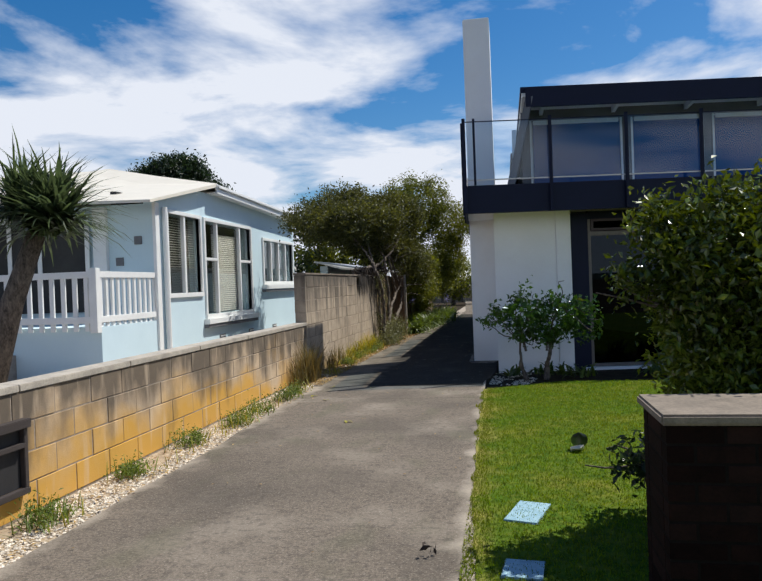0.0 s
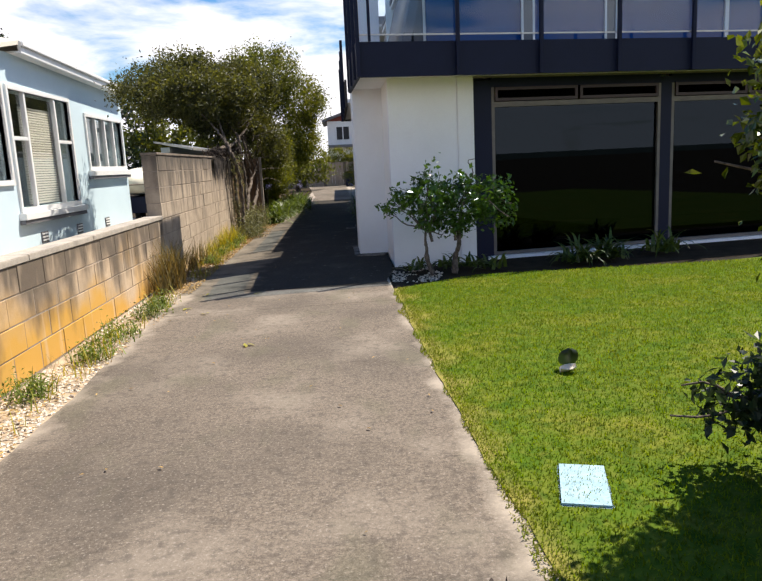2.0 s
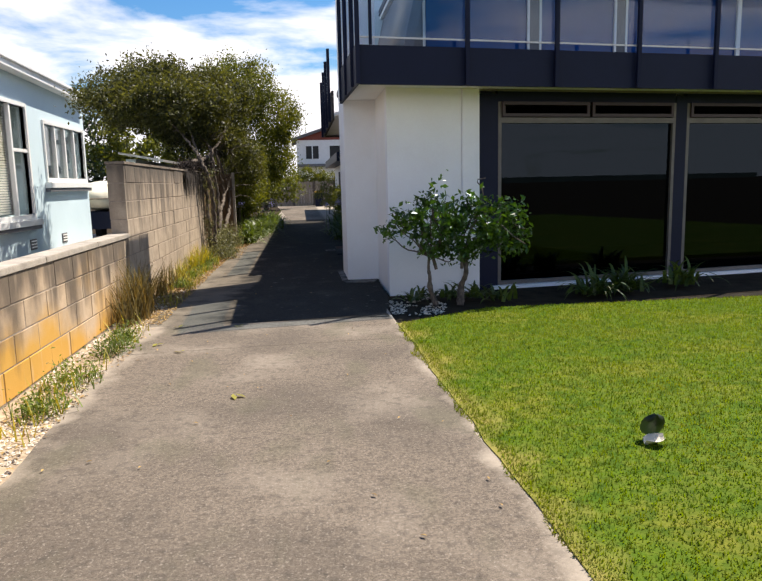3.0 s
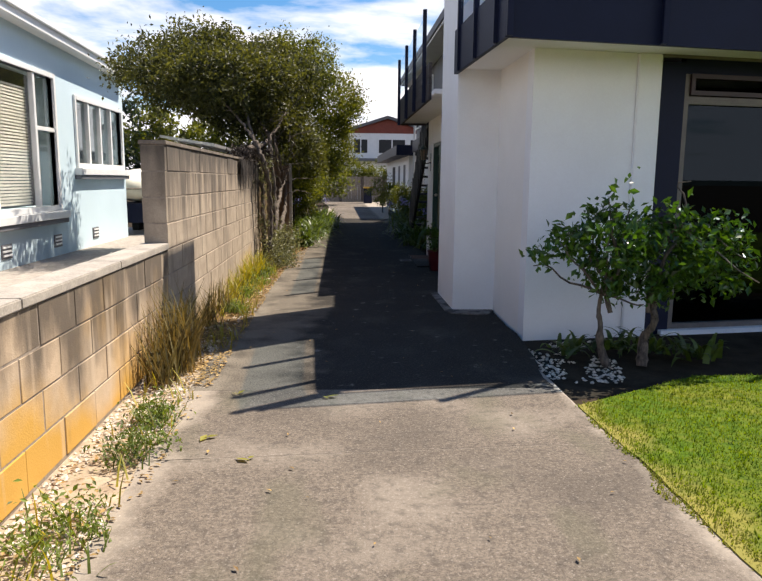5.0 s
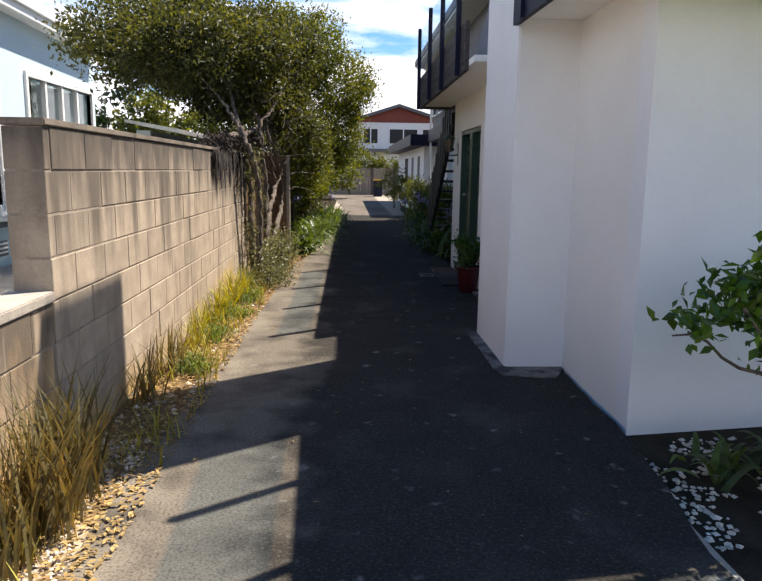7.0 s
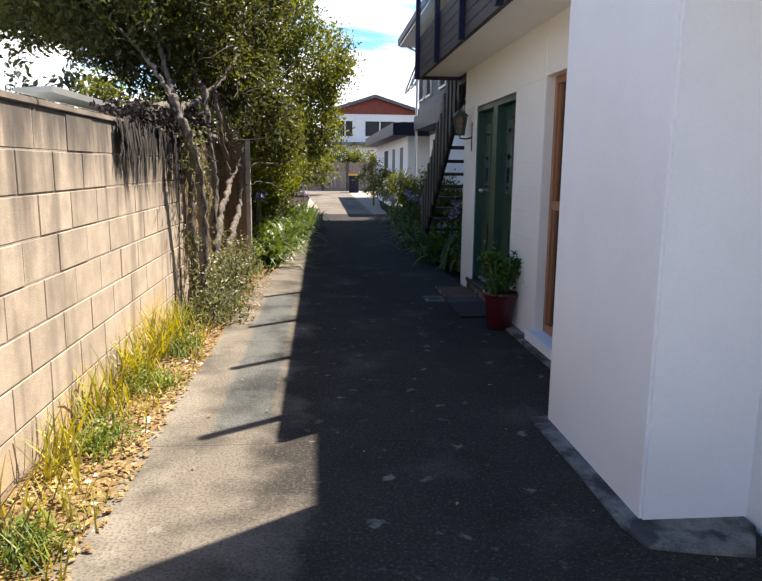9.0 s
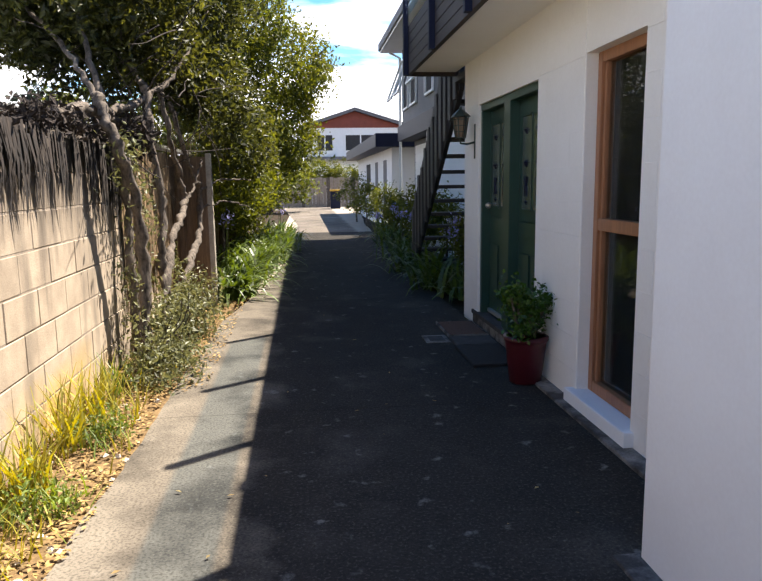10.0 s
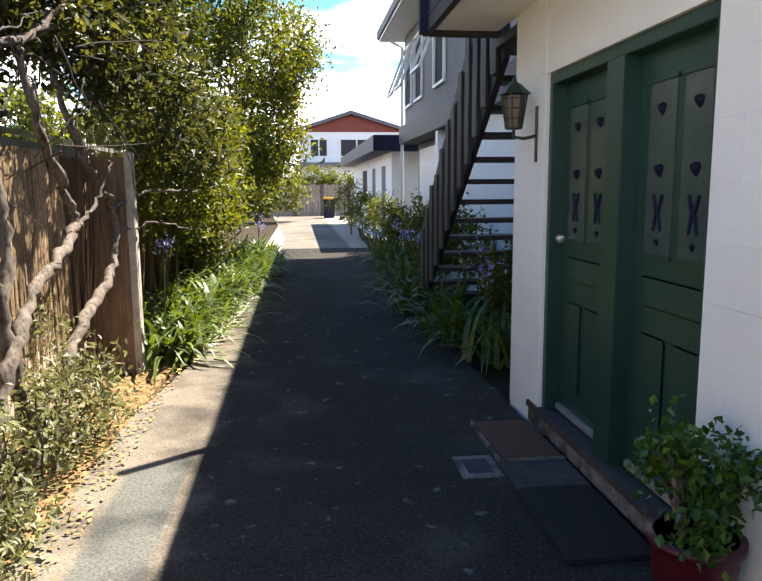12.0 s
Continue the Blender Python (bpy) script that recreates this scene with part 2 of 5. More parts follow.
BLUEWALL = material("pale_blue_plaster", (0.58, 0.71, 0.765), (0.53, 0.66, 0.72), 1.2, 0.8, 0.15, 70)
WHITE = material("white_gloss_paint", (0.82, 0.82, 0.80), (0.74, 0.74, 0.72), 4, 0.4, 0.03)
CREAM = material("cream_roof_metal", (0.78, 0.72, 0.60), (0.70, 0.64, 0.53), 2, 0.45)
NAVY = material("near_black_fascia", (0.0065, 0.0105, 0.034), (0.005, 0.008, 0.026), 3, 0.55, 0.06, spec=0.22)
BROWNDECK = material("dark_brown_boards", (0.055, 0.042, 0.038), (0.035, 0.028, 0.026), 3, 0.6, 0.2, stretch=(3, 1, 12))
SLATE = material("grey_cladding", (0.16, 0.16, 0.17), (0.12, 0.12, 0.13), 2, 0.7, 0.1)
BLACKWOOD = material("black_stained_timber", (0.028, 0.026, 0.027), (0.016, 0.015, 0.016), 6, 0.6, 0.2, stretch=(8, 8, 1))
FOOTING = material("lichen_spotted_concrete", (0.3, 0.28, 0.25), (0.09, 0.082, 0.072), 7, 0.95, 0.4, 90, spec=0.15)
add_layer(FOOTING, (0.035, 0.032, 0.03), 0.75, scale=5.5, cut=(0.47, 0.58))
CEDAR = material("varnished_cedar", (0.42, 0.20, 0.10), (0.27, 0.12, 0.06), 4, 0.4, 0.15, stretch=(12, 12, 1))
REDWOOD = material("dark_red_frame", (0.04, 0.018, 0.017), (0.025, 0.012, 0.012), 4, 0.45)
GREENPAINT = material("dark_green_paint", (0.02, 0.06, 0.046), (0.015, 0.048, 0.037), 3, 0.35, 0.04)
ALU = material("pale_aluminium", (0.55, 0.54, 0.52), (0.45, 0.44, 0.42), 5, 0.4, 0, metal=0.6)
DULLFRAME = material("dull_bronze_frame", (0.17, 0.15, 0.13), (0.11, 0.095, 0.085), 5, 0.5)
# Near-black colour carries the darkness of unlit rooms behind the windows.
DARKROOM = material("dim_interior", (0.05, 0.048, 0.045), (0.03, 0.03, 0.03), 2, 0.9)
BLIND = material("cream_blind", (0.62, 0.58, 0.5), (0.5, 0.46, 0.4), 3, 0.6)
GLASS = glass_material("window_glass")
WINDOWGLASS = clear_glass("house_window_glass", (0.75, 0.77, 0.77), (0.8, 0.8, 0.8), 0.07)
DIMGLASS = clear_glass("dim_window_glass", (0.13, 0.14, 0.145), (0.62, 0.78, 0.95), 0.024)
# Pier mortar, near black so the colour holds the shade on its face.
DARKMORTAR = material("shade_black_mortar", (0.014, 0.011, 0.010), (0.008, 0.007, 0.006), 12, 0.95, 0.4, spec=0.05)
# Blue base paints in the sky's reflection; the gloss adds a weak one.
SKYGLASS = material("sky_blue_painted_glass", (0.006, 0.05, 0.2), (0.005, 0.04, 0.16), 1, 0.03, 0, spec=0.5)
SKYGLASS.node_tree.nodes["Principled BSDF"].inputs["IOR"].default_value = 1.4
LEADLIGHT = material("dim_leadlight", (0.07, 0.1, 0.09), (0.045, 0.07, 0.06), 8, 0.2, 0.05, spec=0.6)
BRUSH = material("dry_brushwood", (0.26, 0.17, 0.10), (0.09, 0.06, 0.04), 9, 0.95, 0.5, stretch=(6, 6, 0.5))
STRAND = material("dead_strands", (0.045, 0.032, 0.024), (0.014, 0.011, 0.009), 9, 0.95, 0.3, island=0.4)
REED = material("dry_reeds", (0.42, 0.29, 0.16), (0.14, 0.09, 0.05), 9, 0.9, 0.3, island=0.45)
TINT = clear_glass("tinted_glass", (0.84, 0.91, 0.97), (1, 1, 1), 0.03)
BARK = material("rough_bark", (0.2, 0.16, 0.125), (0.022, 0.017, 0.013), 22, 0.95, 1.0, 70, stretch=(1, 1, 0.4))
TWIG = material("dark_twigs", (0.05, 0.036, 0.028), (0.025, 0.018, 0.014), 12, 0.95, 0.4)
LEAFTREE = leaf_material("olive_leaves", (0.105, 0.11, 0.022), (0.019, 0.027, 0.01), 0.48, 0.46)
LEAFFAR = leaf_material("fresh_green_leaves", (0.15, 0.162, 0.024), (0.035, 0.055, 0.013), 0.5, 0.5)
LEAFDARK = leaf_material("dark_conifer_leaves", (0.025, 0.045, 0.016), (0.012, 0.024, 0.01))
LEAFCITRUS = leaf_material("glossy_citrus_leaves", (0.075, 0.15, 0.018), (0.03, 0.075, 0.014), 0.28)
HILL = material("hazy_wooded_hill", (0.16, 0.2, 0.18), (0.1, 0.13, 0.12), 0.05, 0.95, 0, 0.4, spec=0.05)
LEAFBUSH = leaf_material("glossy_yellow_green_leaves", (0.13, 0.17, 0.016), (0.014, 0.03, 0.006), 0.2, 0.2)
LEAFSTRAP = leaf_material("strap_leaves", (0.12, 0.165, 0.024), (0.035, 0.066, 0.014), 0.45)
LEAFWEED = leaf_material("weed_leaves", (0.17, 0.23, 0.035), (0.08, 0.12, 0.025), 0.6)
LEAFDRY = leaf_material("dry_grass_blades", (0.2, 0.145, 0.045), (0.075, 0.075, 0.024), 0.7)
LEAFGOLD = leaf_material("yellowing_blades", (0.38, 0.33, 0.04), (0.2, 0.2, 0.03), 0.55)
STEP = material("dark_concrete_step", (0.085, 0.08, 0.075), (0.045, 0.042, 0.04), 9, 0.9, 0.3, spec=0.2)
LEAFGREY = leaf_material("grey_green_leaves", (0.19, 0.19, 0.075), (0.06, 0.072, 0.03), 0.5)
LEAFYUCCA = leaf_material("yucca_leaves", (0.085, 0.12, 0.05), (0.04, 0.06, 0.028), 0.35)
PETAL = leaf_material("lilac_petals", (0.42, 0.38, 0.6), (0.3, 0.26, 0.48), 0.6)
LITTER = leaf_material("fallen_leaves", (0.42, 0.29, 0.1), (0.2, 0.115, 0.04), 0.8, 0.15)
LIME = material("white_limestone", (0.72, 0.64, 0.52), (0.5, 0.42, 0.33), 9, 0.95, 0.5, island=0.3)
REDPOT = material("red_glazed_pot", (0.07, 0.006, 0.012), (0.045, 0.004, 0.009), 5, 0.4, 0.04)
# Red brick taken almost to black for the shade the pier stands in.
BRICKDARK = material("shade_darkened_red_brick", (0.022, 0.011, 0.009), (0.011, 0.007, 0.006), 8, 0.95, 0.5, per_object=0.4, spec=0.05)
TERRA = material("red_brown_gable", (0.24, 0.06, 0.04), (0.18, 0.045, 0.03), 3, 0.8)
RUBBER = material("black_rubber_mat", (0.008, 0.0075, 0.0075), (0.004, 0.004, 0.004), 30, 0.9, 0.6)
COIR = material("brown_coir_mat", (0.13, 0.06, 0.035), (0.07, 0.032, 0.02), 60, 0.95, 0.8, 300)
BOARD = material("pale_blue_tile", (0.34, 0.5, 0.56), (0.2, 0.34, 0.42), 14, 0.6, 0.3, 90)
TARP = material("cream_cover", (0.72, 0.68, 0.55), (0.6, 0.56, 0.45), 3, 0.6)
COPPER = material("aged_lantern_metal", (0.05, 0.075, 0.07), (0.03, 0.045, 0.04), 9, 0.5, 0.1, metal=0.5)
LANTERNGLASS = material("dusty_amber_glass", (0.16, 0.11, 0.07), (0.09, 0.06, 0.04), 9, 0.3)
YELLOW = material("yellow_plastic", (0.6, 0.36, 0.03), None, 4, 0.5)

# ---- mesh tools ----


def box(bm, x0, x1, y0, y1, z0, z1):
    v = [bm.verts.new(p) for p in ((x0, y0, z0), (x1, y0, z0), (x1, y1, z0), (x0, y1, z0), (x0, y0, z1), (x1, y0, z1), (x1, y1, z1), (x0, y1, z1))]
    for f in ((3, 2, 1, 0), (4, 5, 6, 7), (0, 1, 5, 4), (1, 2, 6, 5), (2, 3, 7, 6), (3, 0, 4, 7)):
        bm.faces.new([v[i] for i in f])
    return bm


def prism(bm, poly, z0, z1):
    """An upright block on a plan of corners, counter-clockwise."""
    lo, hi = [bm.verts.new((x, y, z0)) for x, y in poly], [bm.verts.new((x, y, z1)) for x, y in poly]
    bm.faces.new(lo[::-1]), bm.faces.new(hi)
    for i in range(len(poly)):
        j = (i + 1) % len(poly)
        bm.faces.new((lo[i], lo[j], hi[j], hi[i]))
    return bm


def bar(bm, a, b, w, h=None, up=(0, 0, 1)):
    """A square bar from a to b."""
    a, b, h = Vector(a), Vector(b), h or w
    d = (b - a).normalized()
    s = d.cross(Vector(up))
    s = s.normalized() if s.length > 1e-4 else Vector((1, 0, 0))
    u = s.cross(d)
    e = [bm.verts.new(p + s * i * w / 2 + u * j * h / 2) for p in (a, b) for i, j in ((-1, -1), (1, -1), (1, 1), (-1, 1))]
    for f in ((3, 2, 1, 0), (4, 5, 6, 7), (0, 1, 5, 4), (1, 2, 6, 5), (2, 3, 7, 6), (3, 0, 4, 7)):
        bm.faces.new([e[i] for i in f])
    return bm


def tube(bm, points, radii, sides=8):
    """A round tapering limb along points."""
    rings = []
    for i, p in enumerate(points):
        p = Vector(p)
        d = (Vector(points[min(i + 1, len(points) - 1)]) - Vector(points[max(i - 1, 0)])).normalized()
        s = d.cross(Vector((0.31, 0.9, 0.12))).normalized()
        u = s.cross(d)
        rings.append([bm.verts.new(p + radii[i] * (math.cos(2 * math.pi * k / sides) * s + math.sin(2 * math.pi * k / sides) * u)) for k in range(sides)])
    for r, q in zip(rings, rings[1:]):
        for k in range(sides):
            bm.faces.new((r[k], r[(k + 1) % sides], q[(k + 1) % sides], q[k]))
    bm.faces.new(rings[0][::-1]), bm.faces.new(rings[-1])
    return bm


def lathe(bm, profile, at=(0, 0, 0), sides=24):
    tube(bm, [(at[0], at[1], at[2] + z) for r, z in profile], [max(r, 0.001) for r, z in profile], sides)
    return bm


def thing(name, place, label, category, group="", kind=""):
    ob = new(name)
    ob.location = place
    ob.empty_display_size = 0.1
    return tagged(ob, label, category, group, kind)


def place_of(ob):
    """The origin of a thing; parts are drawn in the world's metres and have theirs at zero."""
    return Vector((0, 0, 0)) if ob.parent else Vector(ob.location)


def part(name, bm, mat, parent=None, label="", bevel=0.0, smooth=False):
    """Link a bmesh, drawn in the world's metres, as one mesh object under a thing or a part."""
    if bevel:
        bmesh.ops.bevel(bm, geom=[e for e in bm.edges], offset=bevel, segments=2, affect="EDGES", clamp_overlap=True)
    me = bpy.data.meshes.new(name)
    bmesh.ops.recalc_face_normals(bm, faces=bm.faces)
    bm.to_mesh(me)
    bm.free()
    me.materials.append(mat)
    if smooth:
        for p in me.polygons:
            p.use_smooth = True
    ob = new(name, me)
    if parent:
        ob.parent = parent
        ob.matrix_parent_inverse = Matrix.Translation(-place_of(parent))
    if label:
        ob["label"] = label
    return ob


def block(name, mat, parent, x0, x1, y0, y1, z0, z1, label="", bevel=0.004):
    return part(name, box(bmesh.new(), x0, x1, y0, y1, z0, z1), mat, parent, label, bevel)


def cloth(name, verts, faces, mat, parent=None, label=""):
    me = bpy.data.meshes.new(name)
    me.from_pydata([tuple(v) for v in verts], [], faces)
    me.materials.append(mat)
    ob = new(name, me)
    if parent:
        ob.parent = parent
        ob.matrix_parent_inverse = Matrix.Translation(-place_of(parent))
    if label:
        ob["label"] = label
    return ob


def leaves(name, centres, size, mat, parent=None, label="", width=0.45, upward=0.4, fold=0.25):
    """A cloud of small folded leaves at given centres."""
    c = np.asarray(centres, float)
    n = len(c)
    d = rng.normal(size=(n, 3))
    if upward > 0.9:
        d[:, 2] *= 0.12
    d /= np.linalg.norm(d, axis=1)[:, None]
    nrm = rng.normal(size=(n, 3)) * (1 - upward) + np.array([0.25, 0.1, 1.0]) * upward * 2
    s = np.cross(d, nrm)
    s /= np.linalg.norm(s, axis=1)[:, None] + 1e-9
    u = np.cross(s, d)
    ln = size * rng.uniform(0.6, 1.3, (n, 1))
    v = np.stack([c - d * ln / 2, c + s * ln * width / 2 + u * ln * fold * 0.4, c + d * ln / 2, c - s * ln * width / 2 + u * ln * fold * 0.4], 1).reshape(-1, 3)
    i = np.arange(n) * 4
    f = np.concatenate([np.stack([i, i + 1, i + 2], 1), np.stack([i, i + 2, i + 3], 1)])
    return cloth(name, v.tolist(), f.tolist(), mat, parent, label)


def clumps(blobs, per, spread, count):
    """Leaf centres in clumps near the skins of ellipsoids given as (centre, radii)."""
    vol = np.array([r[0] * r[1] * r[2] for _, r in blobs]) ** 0.7
    pick = rng.choice(len(blobs), count, p=vol / vol.sum())
    out = []
    for k in pick:
        c, r = np.array(blobs[k][0]), np.array(blobs[k][1])
        d = rng.normal(size=3)
        d /= np.linalg.norm(d)
        out.append(c + d * r * rng.uniform(0.55, 1.05) + rng.normal(size=(per, 3)) * spread * rng.uniform(0.6, 1.3))
    return np.concatenate(out)


def blades(name, roots, length, width, mat, parent=None, label="", lean=0.6, droop=1.0, segments=4):
    """Strap leaves that rise from roots and bend over."""
    verts, faces = [], []
    for root in roots:
        a, ln = rng.uniform(0, 2 * math.pi), length * rng.uniform(0.55, 1.15)
        out, side = np.array([math.cos(a), math.sin(a), 0]), np.array([-math.sin(a), math.cos(a), 0])
        tilt, w, k = rng.uniform(0.08, lean), width * rng.uniform(0.7, 1.2), len(verts)
        p = np.array(root, float)
        for s in range(segments + 1):
            f = s / segments
            ww = w * (1 - f**2.2) * 0.5 + 0.0008
            verts += [p - side * ww, p + side * ww]
            t = tilt + droop * f**1.5
            p = p + (out * math.sin(t) + np.array([0, 0, math.cos(t)])) * ln / segments
        for s in range(segments):
            q = k + 2 * s
            faces.append((q, q + 1, q + 3, q + 2))
    return cloth(name, verts, faces, mat, parent, label)


def stones(name, spots, size, mat, parent=None, squash=0.6):
    verts, faces = [], []
    base = np.array([(1, 0, 0), (0, 1, 0), (-1, 0, 0), (0, -1, 0), (0.1, 0.1, 1), (0, 0, -1)], float)
    tri = ((0, 1, 4), (1, 2, 4), (2, 3, 4), (3, 0, 4), (1, 0, 5), (2, 1, 5), (3, 2, 5), (0, 3, 5))
    for x, y, z in spots:
        k, r, a = len(verts), size * rng.uniform(0.4, 1.5), rng.uniform(0, 6.3)
        b = base * rng.uniform(0.7, 1.2, (6, 3)) * r
        b[:, 2] *= squash
        rot = np.array([[math.cos(a), -math.sin(a), 0], [math.sin(a), math.cos(a), 0], [0, 0, 1]])
        verts += list(b @ rot.T + (x, y, z))
        faces += [tuple(k + i for i in f) for f in tri]
    return cloth(name, verts, faces, mat, parent)


def uniform(n, x0, x1, y0, y1, z=0.0):
    return np.stack([rng.uniform(x0, x1, n), rng.uniform(y0, y1, n), np.full(n, z)], 1)

# ---- ground, drive, lawn ----
ground = tagged(part("ground", prism(bmesh.new(), [(-900, -600), (900, -600), (900, 1200), (-900, 1200)], -0.6, -0.05), EARTH), "dry earth ground running out to the horizon", "ground", kind="structure")

drive = tagged(thing("driveway", (-1.3, 12, 0), "grey exposed-aggregate concrete driveway with worn pale edges", "driveway", kind="structure"))
LEFT = [(-4, -2.75), (2.5, -2.52), (5.5, -2.5), (8.0, -2.62), (10.2, -2.62), (14.0, -2.5), (18.0, -2.4), (20.0, -2.1), (26.0, -1.75), (34.0, -1.75), (60.0, -3.2)]
RIGHT = [(-4, 0.3), (2.5, 0.03), (4.2, -0.06), (8.4, -0.1), (9.3, -0.12), (10.6, 0.05), (18.0, 0.06), (20.0, 0.05), (26.0, 0.25), (34.0, 0.45), (60.0, 2.4)]


def edge(line, y):
    return float(np.interp(y, [p[0] for p in line], [p[1] for p in line]))


def ragged(line, y):
    return edge(line, y) + 0.03 * noise.noise((y * 1.7, 3.1, line[0][1])) + 0.018 * noise.noise((y * 7.0, 1.3, line[0][1]))


def drive_slab(y0, y1, skew0=0.0, skew1=0.0, mat=ASPHALT, gap=0.006):
    n = max(2, int((y1 - y0) / 0.12))
    ys = [y0 + gap + (y1 - y0 - 2 * gap) * k / n for k in range(n + 1)]
    poly = [(ragged(RIGHT, y), y + skew0 * (1 - k / n) + skew1 * k / n) for k, y in enumerate(ys)]
    poly += [(ragged(LEFT, y), y) for y in ys[::-1]]
    part("slab", prism(bmesh.new(), poly, -0.06, 0.0), mat, drive)


drive_slab(-4, 7.92, 0, 0.17)
drive_slab(7.92, 9.1, 0.17, 0.0, gap=0.001)
# Shade-darkened slabs begin at 9.1, where the balcony's shadow edge falls.
drive_slab(9.1, 12.88, mat=SHADESLAB, gap=0.001)
drive_slab(12.88, 15.0, mat=SHADESLAB, gap=0.002)
drive_slab(15.0, 19.0, mat=SHADESLAB, gap=0.002)
drive_slab(19.0, 24.5, mat=SHADESLAB, gap=0.002)
drive_slab(24.5, 30.2, mat=SHADESLAB, gap=0.002)
drive_slab(30.2, 34.0)
drive_slab(34.0, 60.0)
part("joint_bed", prism(bmesh.new(), [(0.2, -4), (-0.1, 8), (0.0, 60), (-2.0, 60), (-2.3, 8), (-2.4, -4)], -0.055, -0.0015), EDGE, drive, "pale mortar in the joints")

side_line = [(ragged(RIGHT, y) + 0.012, y) for y in np.arange(8.7, -4.0, -0.12)]
lawn = tagged(part("lawn", prism(bmesh.new(), [(14, -4), (14, 11.6), (4, 9.3), (1.0, 9.35)] + side_line, -0.06, 0.006), TURF), "mown green lawn with yellowed patches", "lawn", kind="structure")
pts = uniform(270000, -0.05, 5.2, 1.8, 9.4, 0.003)
pts = pts[(pts[:, 1] < 8.75 + np.clip(pts[:, 0], 0, 1) * 0.6) & (pts[:, 1] > 1.8)]
edge_fray = uniform(12000, -0.08, 0.12, 1.5, 8.7, 0.0)
edge_fray[:, 0] += [ragged(RIGHT, y) for y in edge_fray[:, 1]]
edge_fray = edge_fray[edge_fray[:, 0] - [edge(RIGHT, y) for y in edge_fray[:, 1]] > 0.09 * np.array([noise.noise((y * 3.0, 0.4, 7.7)) for y in edge_fray[:, 1]])]
grass = tagged(blades("grass", np.concatenate([pts, edge_fray]), 0.023, 0.0062, GRASS, lean=1.5, droop=0.5, segments=1), "short mown grass blades on the lawn", "grass", kind="stuff")

# ---- boundary wall of blocks ----
BL, BH = 0.445, 0.2085
COURSES = 8


def block_mesh(name, length, mat):
    bm = box(bmesh.new(), -0.0, 0.19, 0.005, length - 0.005, 0.005, BH - 0.005)
    bmesh.ops.bevel(bm, geom=list(bm.edges), offset=0.003, segments=1, affect="EDGES")
    me = bpy.data.meshes.new(name)
    bm.to_mesh(me)
    bm.free()
    me.materials.append(mat)
    return me


def block_wall(name, label, x, y0, y1, courses, mat, cap_h, cap_mat, shift):
    w = tagged(thing(name, (x, y0, 0), label, "wall", kind="structure"))
    top = courses * BH
    block("mortar_core", MORTAR, w, x - 0.185, x - 0.004, y0 + 0.006, y1 - 0.006, -0.1, top - 0.004, bevel=0)
    kinds = {}
    for c in range(courses):
        y = y0 - shift - (0 if c % 2 else BL / 2)
        while y < y1 - 0.02:
            a, b = max(y, y0), min(y + BL, y1)
            ln = round(b - a, 3)
            if ln > 0.05:
                if ln not in kinds:
                    kinds[ln] = block_mesh("block", ln, mat)
                o = new("block", kinds[ln])
                o.parent = w
                o.location = (-0.19 + rng.uniform(-0.003, 0.003), a - y0, c * BH)
            y += BL
    cap = bmesh.new()
    y = y0
    while y < y1:
        box(cap, x - 0.205, x + 0.012, y + 0.002, min(y + 1.4, y1) - 0.002, top, top + cap_h)
        y += 1.4
    part("cap", cap, cap_mat, w, "smooth cement capping", bevel=0.006)
    return w


block_wall("boundary_wall", "low concrete block wall stained orange and black", -3.0, -3.6, 10.26, 4, LOWBLOCK, 0.05, CAP, 0.19)
block_wall("boundary_wall", "tall weathered concrete block wall with dark streaks", -3.0, 10.262, 18.6, COURSES, BLOCK, 0.035, DARKCAP, 0.37)
letterbox = thing("letterbox", (-3.0, 3.0, 0.2), "dark timber letterbox built into the low block wall", "letterbox")
# Black sheet on the wall face stands in for the recess's shade.
block("back", BLACKWOOD, letterbox, -2.998, -2.992, 2.3, 3.4, 0.2, 0.62, "flat black panel painted as the dark of the recess", bevel=0)
for a, c, d, e, o in ((2.28, 3.42, 0.6, 0.66, 0.05), (2.28, 3.42, 0.16, 0.2, 0.03), (3.38, 3.42, 0.2, 0.6, 0.02), (2.28, 2.32, 0.2, 0.6, 0.02), (2.32, 3.38, 0.47, 0.5, 0.035)):
    block("board", BROWNDECK, letterbox, -2.992, -2.975 + o, a, c, d, e, "weathered brown board")

# ---- house with the deck ----
SX, FY, SLOPE = 0.08, 10.72, 0.15


def fy(x, y=FY):
    return y + (x - SX) * SLOPE


def strip(bm, x0, x1, y, depth, z0, z1):
    """A slab that runs along the skewed front, its face at y."""
    return prism(bm, [(x0, fy(x0, y)), (x1, fy(x1, y)), (x1, fy(x1, y) + depth), (x0, fy(x0, y) + depth)], z0, z1)


house = thing("modern_house", (3, 14, 0), "white plastered two-storey house with near-black balcony fascia", "house")
part("wall", strip(bmesh.new(), SX, 1.06, FY, 0.2, -0.1, 2.55), PLASTER, house, "white plaster front wall")
part("pilaster", strip(bmesh.new(), 1.063, 1.3, FY - 0.03, 0.24, -0.1, 2.55), PLASTER, house, bevel=0.01)
block("wall", PAINTBLOCK, house, SX, SX + 0.2, FY + 0.201, 14.15, -0.1, 2.55, "white painted block side wall", bevel=0)
block("wall", PAINTBLOCK, house, SX, SX + 0.2, 14.15, 14.86, 2.09, 2.55, bevel=0)
